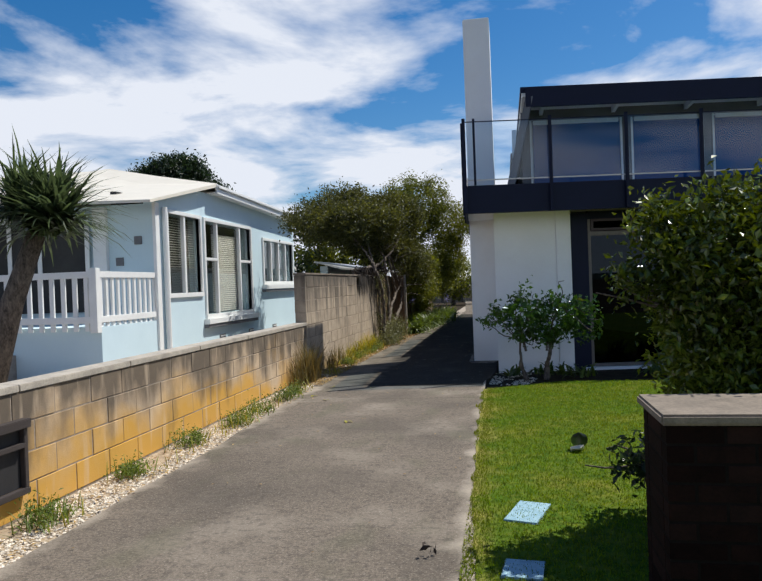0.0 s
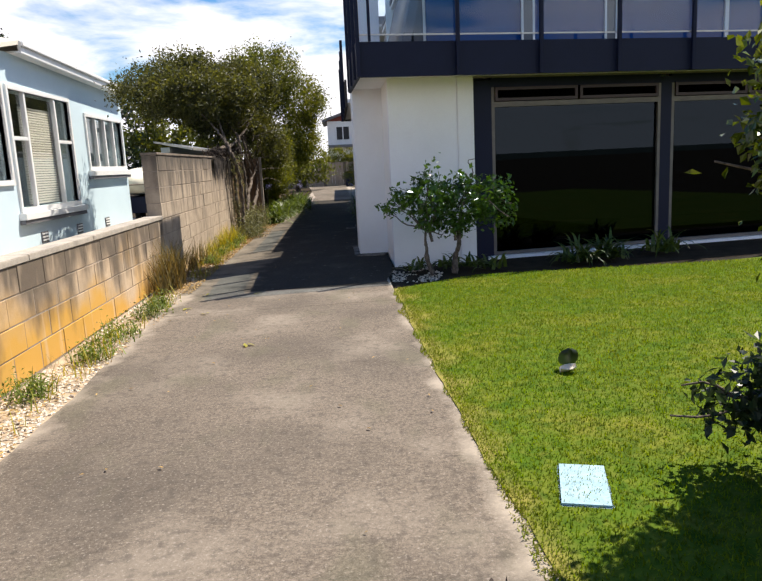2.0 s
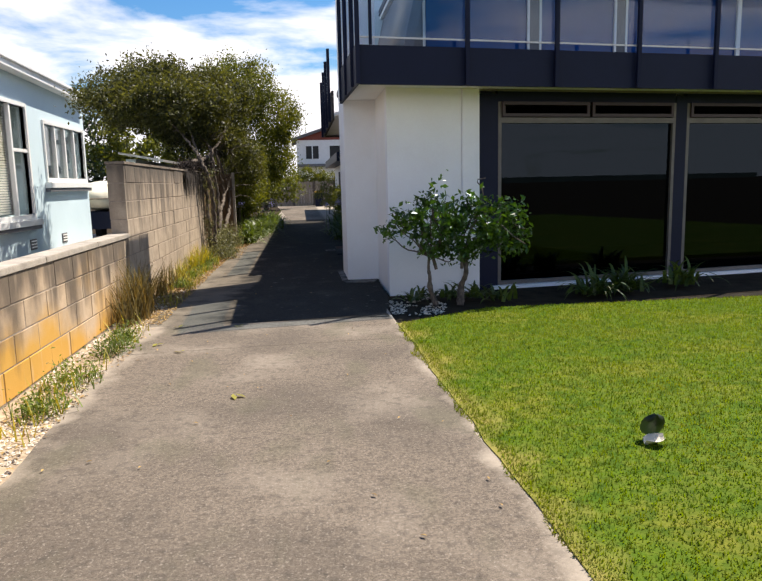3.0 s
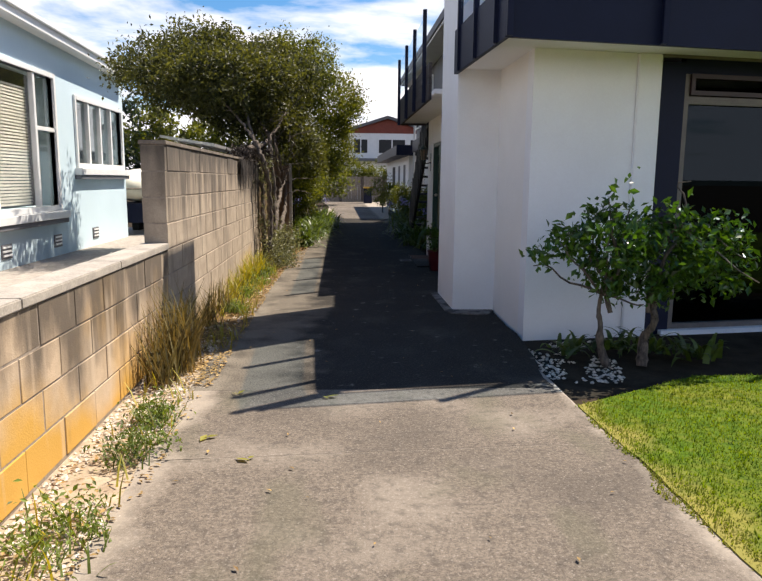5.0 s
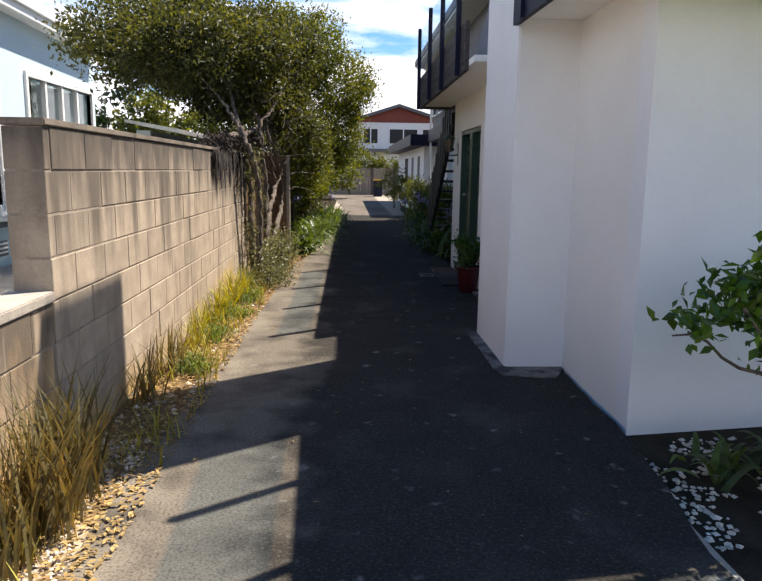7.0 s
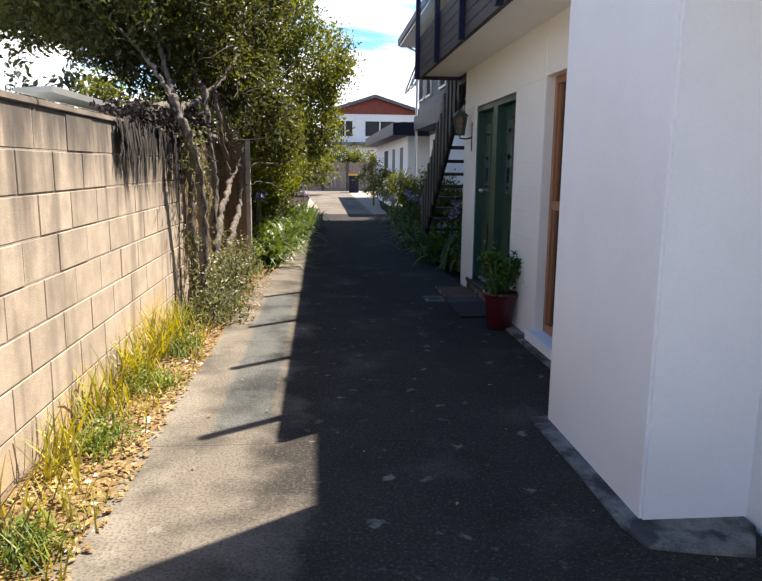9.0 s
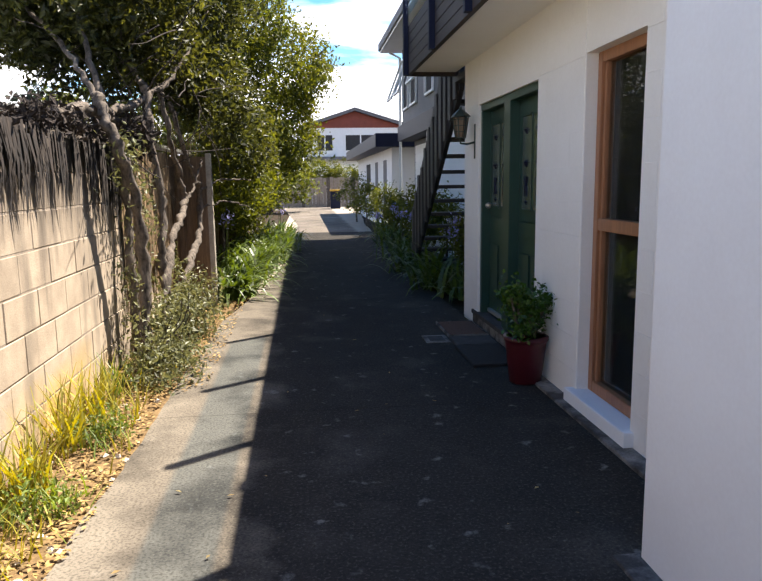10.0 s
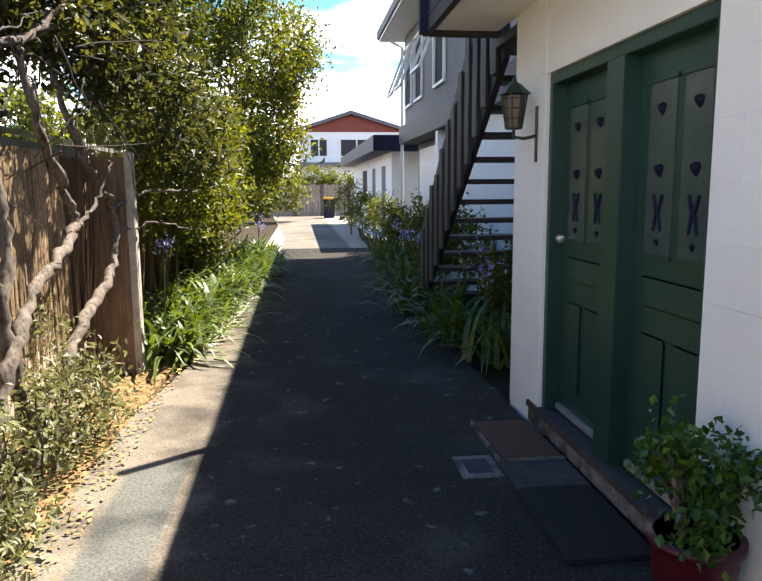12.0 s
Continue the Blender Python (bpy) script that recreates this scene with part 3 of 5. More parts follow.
block("wall", PAINTBLOCK, house, SX, SX + 0.2, 14.15, 14.86, -0.1, 0.085, bevel=0)
paint_kinds = {}


def painted_blocks(y0, y1, z0, z1):
    c = 0
    z = z0
    while z < z1 - 0.01:
        zt = min(z + 0.2075, z1)
        y = y0 - (0.21 if c % 2 else 0)
        while y < y1 - 0.01:
            a, e = max(y, y0), min(y + 0.42, y1)
            key = (round(e - a, 3), round(zt - z, 3))
            if key[0] > 0.02:
                if key not in paint_kinds:
                    bm = box(bmesh.new(), 0, 0.012, 0.0002, key[0] - 0.0002, 0.0002, key[1] - 0.0002)
                    bmesh.ops.bevel(bm, geom=list(bm.edges), offset=0.0013, segments=1, affect="EDGES")
                    me = bpy.data.meshes.new("block")
                    bm.to_mesh(me)
                    bm.free()
                    me.materials.append(PAINTBLOCK)
                    paint_kinds[key] = me
                o = new("block", paint_kinds[key])
                o.parent = house
                o.location = Vector((SX - 0.004, a, z)) - Vector(house.location)
            y += 0.42
        z, c = zt, c + 1


painted_blocks(14.87, 15.675, 0.0, 2.5)
painted_blocks(17.315, 17.86, 0.0, 2.5)
painted_blocks(13.15, 14.145, 0.0, 2.5)
block("wall", PAINTBLOCK, house, SX, SX + 0.2, 14.86, 15.68, -0.1, 2.55, bevel=0)
block("wall", PAINTBLOCK, house, SX, SX + 0.2, 15.68, 17.31, 2.06, 2.55, bevel=0)
block("wall", PAINTBLOCK, house, SX, SX + 0.2, 17.31, 17.86, -0.1, 2.55, bevel=0)
block("wall", PAINTBLOCK, house, SX + 0.2, 8.5, 17.66, 17.86, -0.1, 2.55, bevel=0)
block("wall", PAINTBLOCK, house, 8.5, 8.7, 12.2, 17.86, -0.1, 5.0, bevel=0)
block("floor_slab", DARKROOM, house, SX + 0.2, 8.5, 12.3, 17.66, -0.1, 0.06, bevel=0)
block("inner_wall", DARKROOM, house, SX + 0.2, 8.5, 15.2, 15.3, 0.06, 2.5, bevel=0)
# chimney breast rising past the roof
bm = prism(bmesh.new(), [(-0.37, 11.98), (SX + 0.02, 11.98), (SX + 0.02, 13.14), (-0.37, 13.14)], -0.1, 6.2)
part("chimney", bm, PLASTER, house, "tall white plastered chimney breast", bevel=0.012)
part("chimney_footing", prism(bmesh.new(), [(-0.47, 13.16), (-0.455, 12.5), (-0.46, 11.95), (-0.43, 11.79), (-0.25, 11.74), (-0.06, 11.7), (0.07, 11.9), (SX + 0.05, 13.16)], -0.05, 0.012), FOOTING, house, "stained grey concrete footing", bevel=0.004)
block("footing", FOOTING, house, -0.03, SX - 0.002, 13.2, 15.6, -0.05, 0.02, "stained grey concrete footing")

# balcony round the corner: white underside, dark fascia
DX = -0.3
deck = [(DX - 0.08, 11.97), (DX, fy(DX, 10.13)), (9.0, fy(9.0, 10.13)), (9.0, 13.0), (SX, 13.0), (SX, 11.97)]
part("balcony_floor", prism(bmesh.new(), deck, 2.552, 2.60), PLASTER, house, "white plastered underside of the balcony")
bm = strip(bmesh.new(), DX, 9.0, 10.1, 0.04, 2.5, 2.93)
part("fascia", bm, NAVY, house, "near-black balcony fascia")
part("fascia", prism(bmesh.new(), [(DX - 0.12, 11.97), (DX - 0.04, fy(DX, 10.1)), (DX - 0.002, fy(DX, 10.1)), (DX - 0.08, 11.97)], 2.5, 2.93), NAVY, house)
part("drip_trim", strip(bmesh.new(), 1.3, 9.0, FY - 0.03, 0.03, 2.525, 2.55), DULLFRAME, house, "thin trim above the windows")
posts = [(x, fy(x, 10.08)) for x in (DX - 0.02, 0.98, 2.12, 3.24, 4.36, 5.48, 6.6)]
posts += [(DX - 0.05 - 0.018 * k, 10.1 + 0.5 * k) for k in (0.45, 1.9, 3.3)]
for px, py in posts:
    block("rail_post", NAVY, house, px - 0.025, px + 0.025, py - 0.05, py, 2.5, 3.95, bevel=0.003)
block("rail_post", NAVY, house, -0.185, -0.15, 10.02, 10.058, 2.93, 3.95, bevel=0.003)
for (xa, ya), (xb, yb) in zip(posts[:6], posts[1:7]):
    bm = bmesh.new()
    prism(bm, [(xa + 0.03, ya), (xb - 0.03, yb), (xb - 0.03, yb + 0.01), (xa + 0.03, ya + 0.01)], 3.02, 3.9)
    part("glass_panel", bm, TINT, house, "tinted glass balustrade panel")
    bm = bar(bmesh.new(), (xa + 0.02, ya + 0.005, 3.01), (xb - 0.02, yb + 0.005, 3.01), 0.018)
    part("glass_rail", bm, ALU, house, "pale metal glazing rail")
    bm = bar(bmesh.new(), (xa + 0.02, ya + 0.005, 3.905), (xb - 0.02, yb + 0.005, 3.905), 0.014)
    part("glass_rail", bm, NAVY, house, "thin dark glazing edge")
for k in (0, 1, 2):
    a, b = (posts[0], posts[7], posts[8], posts[9])[k], (posts[0], posts[7], posts[8], posts[9])[k + 1]
    bm = prism(bmesh.new(), [(a[0], a[1] + 0.03), (a[0] + 0.01, a[1] + 0.03), (b[0] + 0.01, b[1] - 0.06), (b[0], b[1] - 0.06)], 3.09, 3.9)
    part("glass_panel", bm, TINT, house)

# upper storey set back, with raked side and dark roof edge
UY = 11.75
bm = bmesh.new()
for x0, x1, z0, z1 in ((0.6, 0.78, 2.6, 4.4), (2.35, 2.5, 2.6, 4.56), (3.75, 3.9, 2.6, 4.56), (8.0, 8.5, 2.6, 4.56)):
    strip(bm, x0, x1, UY, 0.12, z0, z1)
strip(bm, 0.7, 8.5, UY + 0.001, 0.12, 4.25, 4.56)
part("upper_wall", bm, SLATE, house, "grey upper storey wall behind the balcony")
bm = bmesh.new()
for x0, x1 in ((0.75, 2.35), (2.5, 3.75), (3.9, 5.9), (5.9, 8.0)):
    for a, b, c, d in ((x0, x0 + 0.035, 2.62, 4.25), (x1 - 0.035, x1, 2.62, 4.25), (x0 + 0.06, x1 - 0.06, 4.18, 4.25), (x0 + 0.06, x1 - 0.06, 2.62, 2.7)):
        strip(bm, a, b, UY - 0.01, 0.08, c, d)
part("upper_window_frame", bm, WHITE, house, "pale window frames")
o = part("upper_glass", strip(bmesh.new(), 0.8, 7.95, UY + 0.03, 0.008, 2.66, 4.22), SKYGLASS, house, "reflecting window glass with the sky's blue painted in")
o.visible_shadow = False
block("upper_inner_wall", BLUEWALL, house, 0.5, 8.5, 15.6, 15.7, 2.6, 4.9, "pale room wall behind the glass", bevel=0)
block("upper_floor", DARKROOM, house, SX + 0.002, 8.5, 13.0, 17.8, 2.56, 2.64, bevel=0)
bm = bmesh.new()
v = [bm.verts.new(p) for p in ((0.22, 10.85, 2.6), (0.22, 17.9, 2.6), (0.66, 17.9, 4.43), (0.66, 10.85, 4.43), (0.34, 10.85, 2.6), (0.34, 17.9, 2.6), (0.78, 17.9, 4.43), (0.78, 10.85, 4.43))]
for f in ((0, 1, 2, 3), (7, 6, 5, 4), (0, 3, 7, 4), (1, 5, 6, 2), (3, 2, 6, 7), (0, 4, 5, 1)):
    bm.faces.new([v[i] for i in f])
part("raked_side", bm, SLATE, house, "grey raked side cladding")
part("roof_fascia", strip(bmesh.new(), 0.66, 9.0, 10.75, 0.05, 4.26, 4.56), NAVY, house, "near-black roof edge")
part("roof_soffit", prism(bmesh.new(), [(0.6, fy(0.6, 10.8)), (9.0, fy(9, 10.8)), (9.0, 18.2), (0.6, 18.2)], 4.44, 4.50), WHITE, house, "white roof underside")
part("roof", prism(bmesh.new(), [(0.58, fy(0.6, 10.8)), (9.0, fy(9, 10.8)), (9.0, 18.2), (0.58, 18.2)], 4.503, 4.60), NAVY, house)
for k in range(6):
    x = 0.95 + k * 1.25
    part("rafter", bar(bmesh.new(), (x, fy(x, 10.82), 4.39), (x, fy(x, 11.74), 4.39), 0.06, 0.1), WHITE, house)

# big front windows: dark frames, vents over, tinted panes
for x0, x1 in ((1.58, 4.24), (4.42, 7.0), (7.18, 8.4)):
    win = part("window", strip(bmesh.new(), x0 - 0.18 if x0 > 2 else 1.303, x0, FY + 0.05, 0.15, -0.05, 2.5), NAVY, house, "near-black window post")
    for a, b, c, d in ((x0, x0 + 0.045, 0.0, 2.4), (x1 - 0.045, x1, 0.0, 2.4), (x0 + 0.045, x1 - 0.045, 0.0, 0.05), (x0 + 0.045, x1 - 0.045, 2.13, 2.2)):
        part("frame", strip(bmesh.new(), a, b, FY + 0.05, 0.07, c, d), DULLFRAME, win)
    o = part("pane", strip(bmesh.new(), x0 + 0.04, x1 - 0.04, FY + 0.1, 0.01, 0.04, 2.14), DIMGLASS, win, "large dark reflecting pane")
    o.visible_shadow = False
    for h0, h1 in ((x0 + 0.05, (x0 + x1) / 2 - 0.02), ((x0 + x1) / 2 + 0.02, x1 - 0.05)):
        bm = bmesh.new()
        for a, b, c, d in ((h0, h1, 2.21, 2.25), (h0, h1, 2.36, 2.40), (h0, h0 + 0.04, 2.25, 2.36), (h1 - 0.04, h1, 2.25, 2.36)):
            strip(bm, a, b, FY + 0.02, 0.06, c, d)
        part("vent_sash", bm, REDWOOD, win, "dark red top-hung vent sash")
    part("head", strip(bmesh.new(), x0, x1, FY + 0.06, 0.1, 2.40, 2.56), NAVY, win)
    part("sill", strip(bmesh.new(), x0 - 0.1, x1 + 0.05, FY - 0.02, 0.2, -0.1, -0.005), PLASTER, win, "white sill")

# side balcony over the doors
part("balcony_floor", prism(bmesh.new(), [(-0.4, 13.6), (SX, 13.6), (SX, 18.3), (-0.4, 18.3)], 2.5, 2.56), PLASTER, house)
bm = bmesh.new()
for k in range(5):
    prism(bm, [(-0.44, 13.9), (-0.40, 13.9), (-0.40, 18.3), (-0.44, 18.34)], 2.46 + k * 0.095, 2.46 + k * 0.095 + 0.088)
    prism(bm, [(-0.40, 18.305), (SX, 18.305), (SX, 18.34), (-0.40, 18.34)], 2.46 + k * 0.095, 2.46 + k * 0.095 + 0.088)
part("fascia", bm, BROWNDECK, house, "dark brown weatherboard balcony fascia")
side = [(-0.46, y) for y in (14.24, 15.5, 16.77, 18.2)]
for px, py in side:
    block("rail_post", NAVY, house, px - 0.03, px + 0.02, py - 0.03, py + 0.03, 2.45, 3.66, bevel=0.003)
for (xa, ya), (xb, yb) in zip(side, side[1:]):
    block("glass_panel", TINT, house, -0.465, -0.455, ya + 0.05, yb - 0.05, 3.0, 3.58, bevel=0)

# tall cedar window in the side wall
win = block("window", DARKROOM, house, SX + 0.16, SX + 0.19, 14.2, 14.82, 0.12, 2.06, "tall cedar sash window", bevel=0)
for a, b, c, d in ((14.15, 14.21, 0.1, 2.09), (14.80, 14.86, 0.1, 2.09), (14.21, 14.80, 2.03, 2.09), (14.21, 14.80, 0.1, 0.17), (14.21, 14.80, 1.08, 1.15)):
    block("frame", CEDAR, win, SX + 0.07, SX + 0.15, a, b, c, d)
for a, b, c, d in ((14.21, 14.245, 0.17, 2.03), (14.765, 14.80, 0.17, 2.03)):
    block("sash", CEDAR, win, SX + 0.085, SX + 0.135, a, b, c, d)
block("pane", WINDOWGLASS, win, SX + 0.105, SX + 0.111, 14.22, 14.79, 0.15, 2.04, bevel=0)
block("sill", PLASTER, win, SX - 0.06, SX + 0.08, 14.1, 14.92, 0.02, 0.1, "cracked white tiled sill")

# pair of green doors
for d0, d1, ajar in ((15.72, 16.40, 0), (16.58, 17.27, 1)):
    door = block("door", GREENPAINT, house, SX + 0.10, SX + 0.14, d0, d1, 0.145, 2.0, "dark green panelled door with leadlight panes")
    m = (d0 + d1) / 2
    for a, b, c, d in ((d0 + 0.1, m - 0.03, 1.15, 1.86), (m + 0.03, d1 - 0.1, 1.15, 1.86)):
        o = block("glass", LEADLIGHT, door, SX + 0.094, SX + 0.1, a, b, c, d, "dim leadlight pane", bevel=0.001)
        for z, r in ((1.75, 0.026), (1.5, 0.028), (1.2, 0.018)):
            part("lead_flower", lathe(bmesh.new(), [(0.001, -1.2 * r), (0.5 * r, -0.8 * r), (r, 0), (1.15 * r, 0.5 * r), (0.6 * r, 0.9 * r), (0.001, 0.7 * r)], (SX + 0.1, (a + b) / 2, z), 9), NAVY, door)
        for s in (-1, 1):
            part("lead_stem", tube(bmesh.new(), [(SX + 0.092, (a + b) / 2 + s * 0.035, 1.40), (SX + 0.092, (a + b) / 2 + s * 0.008, 1.33), (SX + 0.092, (a + b) / 2 + s * 0.03, 1.25)], [0.009, 0.010, 0.007], 6), NAVY, door)
        for zz in (1.13, 1.86):
            block("bead", GREENPAINT, door, SX + 0.085, SX + 0.1, a - 0.015, b + 0.015, zz, zz + 0.02, bevel=0.003)
    for a, b, c, d in ((d0 + 0.1, d1 - 0.1, 0.92, 1.05), (d0 + 0.1, m - 0.03, 0.3, 0.8), (m + 0.03, d1 - 0.1, 0.3, 0.8)):
        block("panel", GREENPAINT, door, SX + 0.088, SX + 0.1, a, b, c, d, bevel=0.008)
    if ajar:
        part("handle", lathe(bmesh.new(), [(0.012, 0), (0.03, 0.02), (0.03, 0.04), (0.005, 0.055)], (SX + 0.07, d1 - 0.06, 1.12), 12), ALU, door, "round brass knob")
    block("weatherboard", ALU, door, SX + 0.07, SX + 0.1, d0 + 0.05, d1 - 0.05, 0.15, 0.185, "metal weather strip")
frame_ob = block("door_frame", GREENPAINT, house, SX + 0.02, SX + 0.15, 15.68, 17.31, 2.0, 2.06, "dark green door frame")
for a, b in ((15.68, 15.73), (16.4, 16.58), (17.26, 17.31)):
    block("jamb", GREENPAINT, frame_ob, SX + 0.02, SX + 0.15, a, b, 0.13, 2.0)
block("threshold", STEP, house, SX - 0.02, SX + 0.15, 15.62, 17.48, 0.09, 0.13, "blue-grey painted doorstep")
block("threshold_riser", FOOTING, house, SX - 0.008, SX + 0.15, 15.62, 17.47, 0.0, 0.089, "bare concrete riser")

# ---- rear unit behind the stairs ----
rear = thing("rear_house", (4, 24, 0), "grey clad upper storey over white garages", "house")
RX = 1.05
block("upper_wall", SLATE, rear, RX, 8, 19.2, 28.9, 2.75, 4.62, "grey cladding", bevel=0)
block("band", NAVY, rear, RX - 0.12, 8, 19.2, 29.0, 2.38, 2.745, "dark band between the storeys", bevel=0)
block("lower_wall", PLASTER, rear, RX + 0.05, 8, 19.0, 25.2, -0.1, 2.375, "white lower wall", bevel=0)
block("lower_wall", SLATE, rear, RX + 0.3, 8, 25.2, 28.9, -0.1, 2.375, bevel=0)
block("post", WHITE, rear, RX - 0.05, RX + 0.1, 25.0, 25.2, -0.1, 2.375)
garage = block("garage_door", WHITE, rear, RX + 0.285, RX + 0.299, 25.4, 28.6, 0.05, 2.25, "white slatted garage door", bevel=0)
for k in range(11):
    block("slat", WHITE, garage, RX + 0.27, RX + 0.284, 25.4, 28.6, 0.05 + k * 0.2, 0.05 + k * 0.2 + 0.185, bevel=0)
for y0 in (24.6, 26.6, 27.8):
    # Flat dark sheet in place of a pane and an unlit room.
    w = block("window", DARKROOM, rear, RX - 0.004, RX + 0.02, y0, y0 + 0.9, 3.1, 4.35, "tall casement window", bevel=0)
    for a, b, c, d in ((y0, y0 + 0.05, 3.1, 4.35), (y0 + 0.85, y0 + 0.9, 3.1, 4.35), (y0 + 0.05, y0 + 0.85, 4.3, 4.35), (y0 + 0.05, y0 + 0.85, 3.1, 3.15)):
        block("frame", WHITE, w, RX - 0.05, RX - 0.005, a, b, c, d)
    bm = bmesh.new()
    for a, b in (((RX - 0.04, y0 + 0.03, 4.33), (RX - 0.42, y0 + 0.03, 3.35)), ((RX - 0.04, y0 + 0.87, 4.33), (RX - 0.42, y0 + 0.87, 3.35)), ((RX - 0.42, y0 + 0.03, 3.35), (RX - 0.42, y0 + 0.87, 3.35))):
        bar(bm, a, b, 0.045)
    part("open_sash", bm, WHITE, w, "white sash propped open")
block("eave", WHITE, rear, RX - 0.52, 8.4, 18.25, 29.3, 4.62, 4.66, "white soffit", bevel=0)
block("roof_edge", SLATE, rear, RX - 0.56, 8.4, 18.22, 29.34, 4.664, 4.84, "grey roof edge", bevel=0.01)
part("downpipe", tube(bmesh.new(), [(RX - 0.3, 29.1, 4.6), (RX - 0.05, 29.0, 4.45), (RX - 0.05, 29.0, 0.1)], [0.035] * 3, 8), WHITE, rear, "white downpipe")

unit = thing("flat_roofed_unit", (3, 36, 0), "low white unit with a dark flat roof", "house")
block("wall", PLASTER, unit, 0.95, 8, 30.4, 42.0, -0.1, 2.3, "white plaster wall", bevel=0)
block("roof", NAVY, unit, 0.45, 8.2, 29.9, 42.4, 2.3, 2.66, "dark flat roof edge", bevel=0.01)
for y0, h in ((31.6, 2.0), (34.0, 2.0)):
    block("door", SLATE, unit, 0.94, 0.949, y0, y0 + 0.8, 0.05, h, "dim doorway", bevel=0)
block("window", DARKROOM, unit, 0.94, 0.949, 36.5, 38.0, 1.0, 2.0, bevel=0)

gable = thing("gabled_house", (2, 56, 0), "distant white two-storey house with a red-brown gable", "house")
block("wall", WHITE, gable, -1.2, 5.2, 56, 64, -0.1, 4.75, "white weatherboard wall", bevel=0)
bm = bmesh.new()
tri = [bm.verts.new(p) for p in ((-1.3, 55.98, 4.75), (5.3, 55.98, 4.75), (1.9, 55.98, 5.78), (-1.3, 56.2, 4.75), (5.3, 56.2, 4.75), (1.9, 56.2, 5.78))]
for f in ((0, 1, 2), (5, 4, 3), (0, 3, 4, 1), (1, 4, 5, 2), (2, 5, 3, 0)):
    bm.faces.new([tri[i] for i in f])
part("gable", bm, TERRA, gable, "red-brown gable boards")
bm = bmesh.new()
for xa, za, xb, zb in ((-1.6, 4.72, 1.9, 5.85), (5.6, 4.72, 1.9, 5.85)):
    bar(bm, (xa, 55.7, za), (xb, 55.7, zb), 0.12, 0.14, (0, 1, 0))
    prism_y = [(xa, za + 0.06), (xb, zb + 0.06)]
    v = [bm.verts.new((x, y, z)) for y in (55.6, 64.4) for x, z in prism_y]
    w = [bm.verts.new((x, y, z + 0.08)) for y in (55.6, 64.4) for x, z in prism_y]
    for q in ((v[0], v[1], v[3], v[2]), (w[2], w[3], w[1], w[0]), (v[0], w[0], w[1], v[1]), (v[2], v[3], w[3], w[2])):
        bm.faces.new(q)
part("roof", bm, SLATE, gable, "grey roof with pale barge boards")
for x0, x1 in ((-0.5, 0.45), (1.3, 3.2), (3.6, 4.7)):
    w = block("window", DARKROOM, gable, x0, x1, 55.97, 55.995, 3.35, 4.3, bevel=0)
    block("frame", WHITE, w, x0 - 0.06, x1 + 0.06, 55.96, 55.99, 4.3, 4.37)
    block("frame", WHITE, w, (x0 + x1) / 2 - 0.04, (x0 + x1) / 2 + 0.04, 55.95, 55.968, 3.35, 4.3)
block("balcony_band", SLATE, gable, -1.2, 5.2, 55.4, 56, 2.75, 2.95)
for k in range(14):
    block("rail_post", WHITE, gable, -1.15 + k * 0.48, -1.1 + k * 0.48, 55.42, 55.47, 2.95, 3.3)

fence = thing("back_fence", (0, 50, 0), "weathered grey paling fence across the end", "fence")
for k in range(46):
    x = -5 + k * 0.2
    block("paling", BARK if k % 7 == 3 else MORTAR, fence, x, x + 0.188, 50 + (k % 2) * 0.01, 50.02 + (k % 2) * 0.01, -0.05, 1.62 + 0.03 * math.sin(k * 2.1), bevel=0)
bin_ob = thing("wheelie_bin", (0.15, 47.5, 0), "dark wheelie bin with a yellow lid by the fence", "bin")
part("body", prism(bmesh.new(), [(-0.1, 47.2), (0.4, 47.2), (0.4, 47.8), (-0.1, 47.8)], 0, 0.9), NAVY, bin_ob, bevel=0.02)
part("lid", prism(bmesh.new(), [(-0.13, 47.15), (0.43, 47.15), (0.43, 47.85), (-0.13, 47.85)], 0.9, 0.98), YELLOW, bin_ob, "yellow lid", bevel=0.02)

# ---- outside stair ----
stair = thing("outside_stair", (0.6, 19.5, 0), "black-stained timber stair with open treads", "stair")
STEPS = 13
sx0, sy0, sy1 = 0.2, 21.6, 18.4
for k in range(STEPS):
    f = (k + 0.5) / STEPS
    y = sy0 + (sy1 - sy0) * f
    block("tread", BLACKWOOD, stair, sx0, sx0 + 0.85, y - 0.13, y + 0.13, 2.45 * (k + 1) / STEPS - 0.045, 2.45 * (k + 1) / STEPS, bevel=0.003)
for x in (sx0 - 0.03, sx0 + 0.88):
    bm = bmesh.new()
    v = [bm.verts.new((x + dx, y, z)) for dx in (-0.025, 0.025) for y, z in ((sy0 + 0.15, -0.05), (sy0 + 0.15, 0.22), (sy1, 2.62), (sy1, 2.34))]
    for f in ((0, 1, 2, 3), (7, 6, 5, 4), (0, 4, 5, 1), (1, 5, 6, 2), (2, 6, 7, 3), (3, 7, 4, 0)):
        bm.faces.new([v[i] for i in f])
    part("stringer", bm, BLACKWOOD, stair)
for k in range(12):
    f = (k + 0.5) / 12
    y = sy0 + (sy1 - sy0) * f
    z = 2.45 * f
    block("baluster", BLACKWOOD, stair, sx0 - 0.09, sx0 - 0.06, y - 0.075, y + 0.075, z - 0.1, z + 0.85 + 0.05 * (k % 3), "upright black board", bevel=0.004)
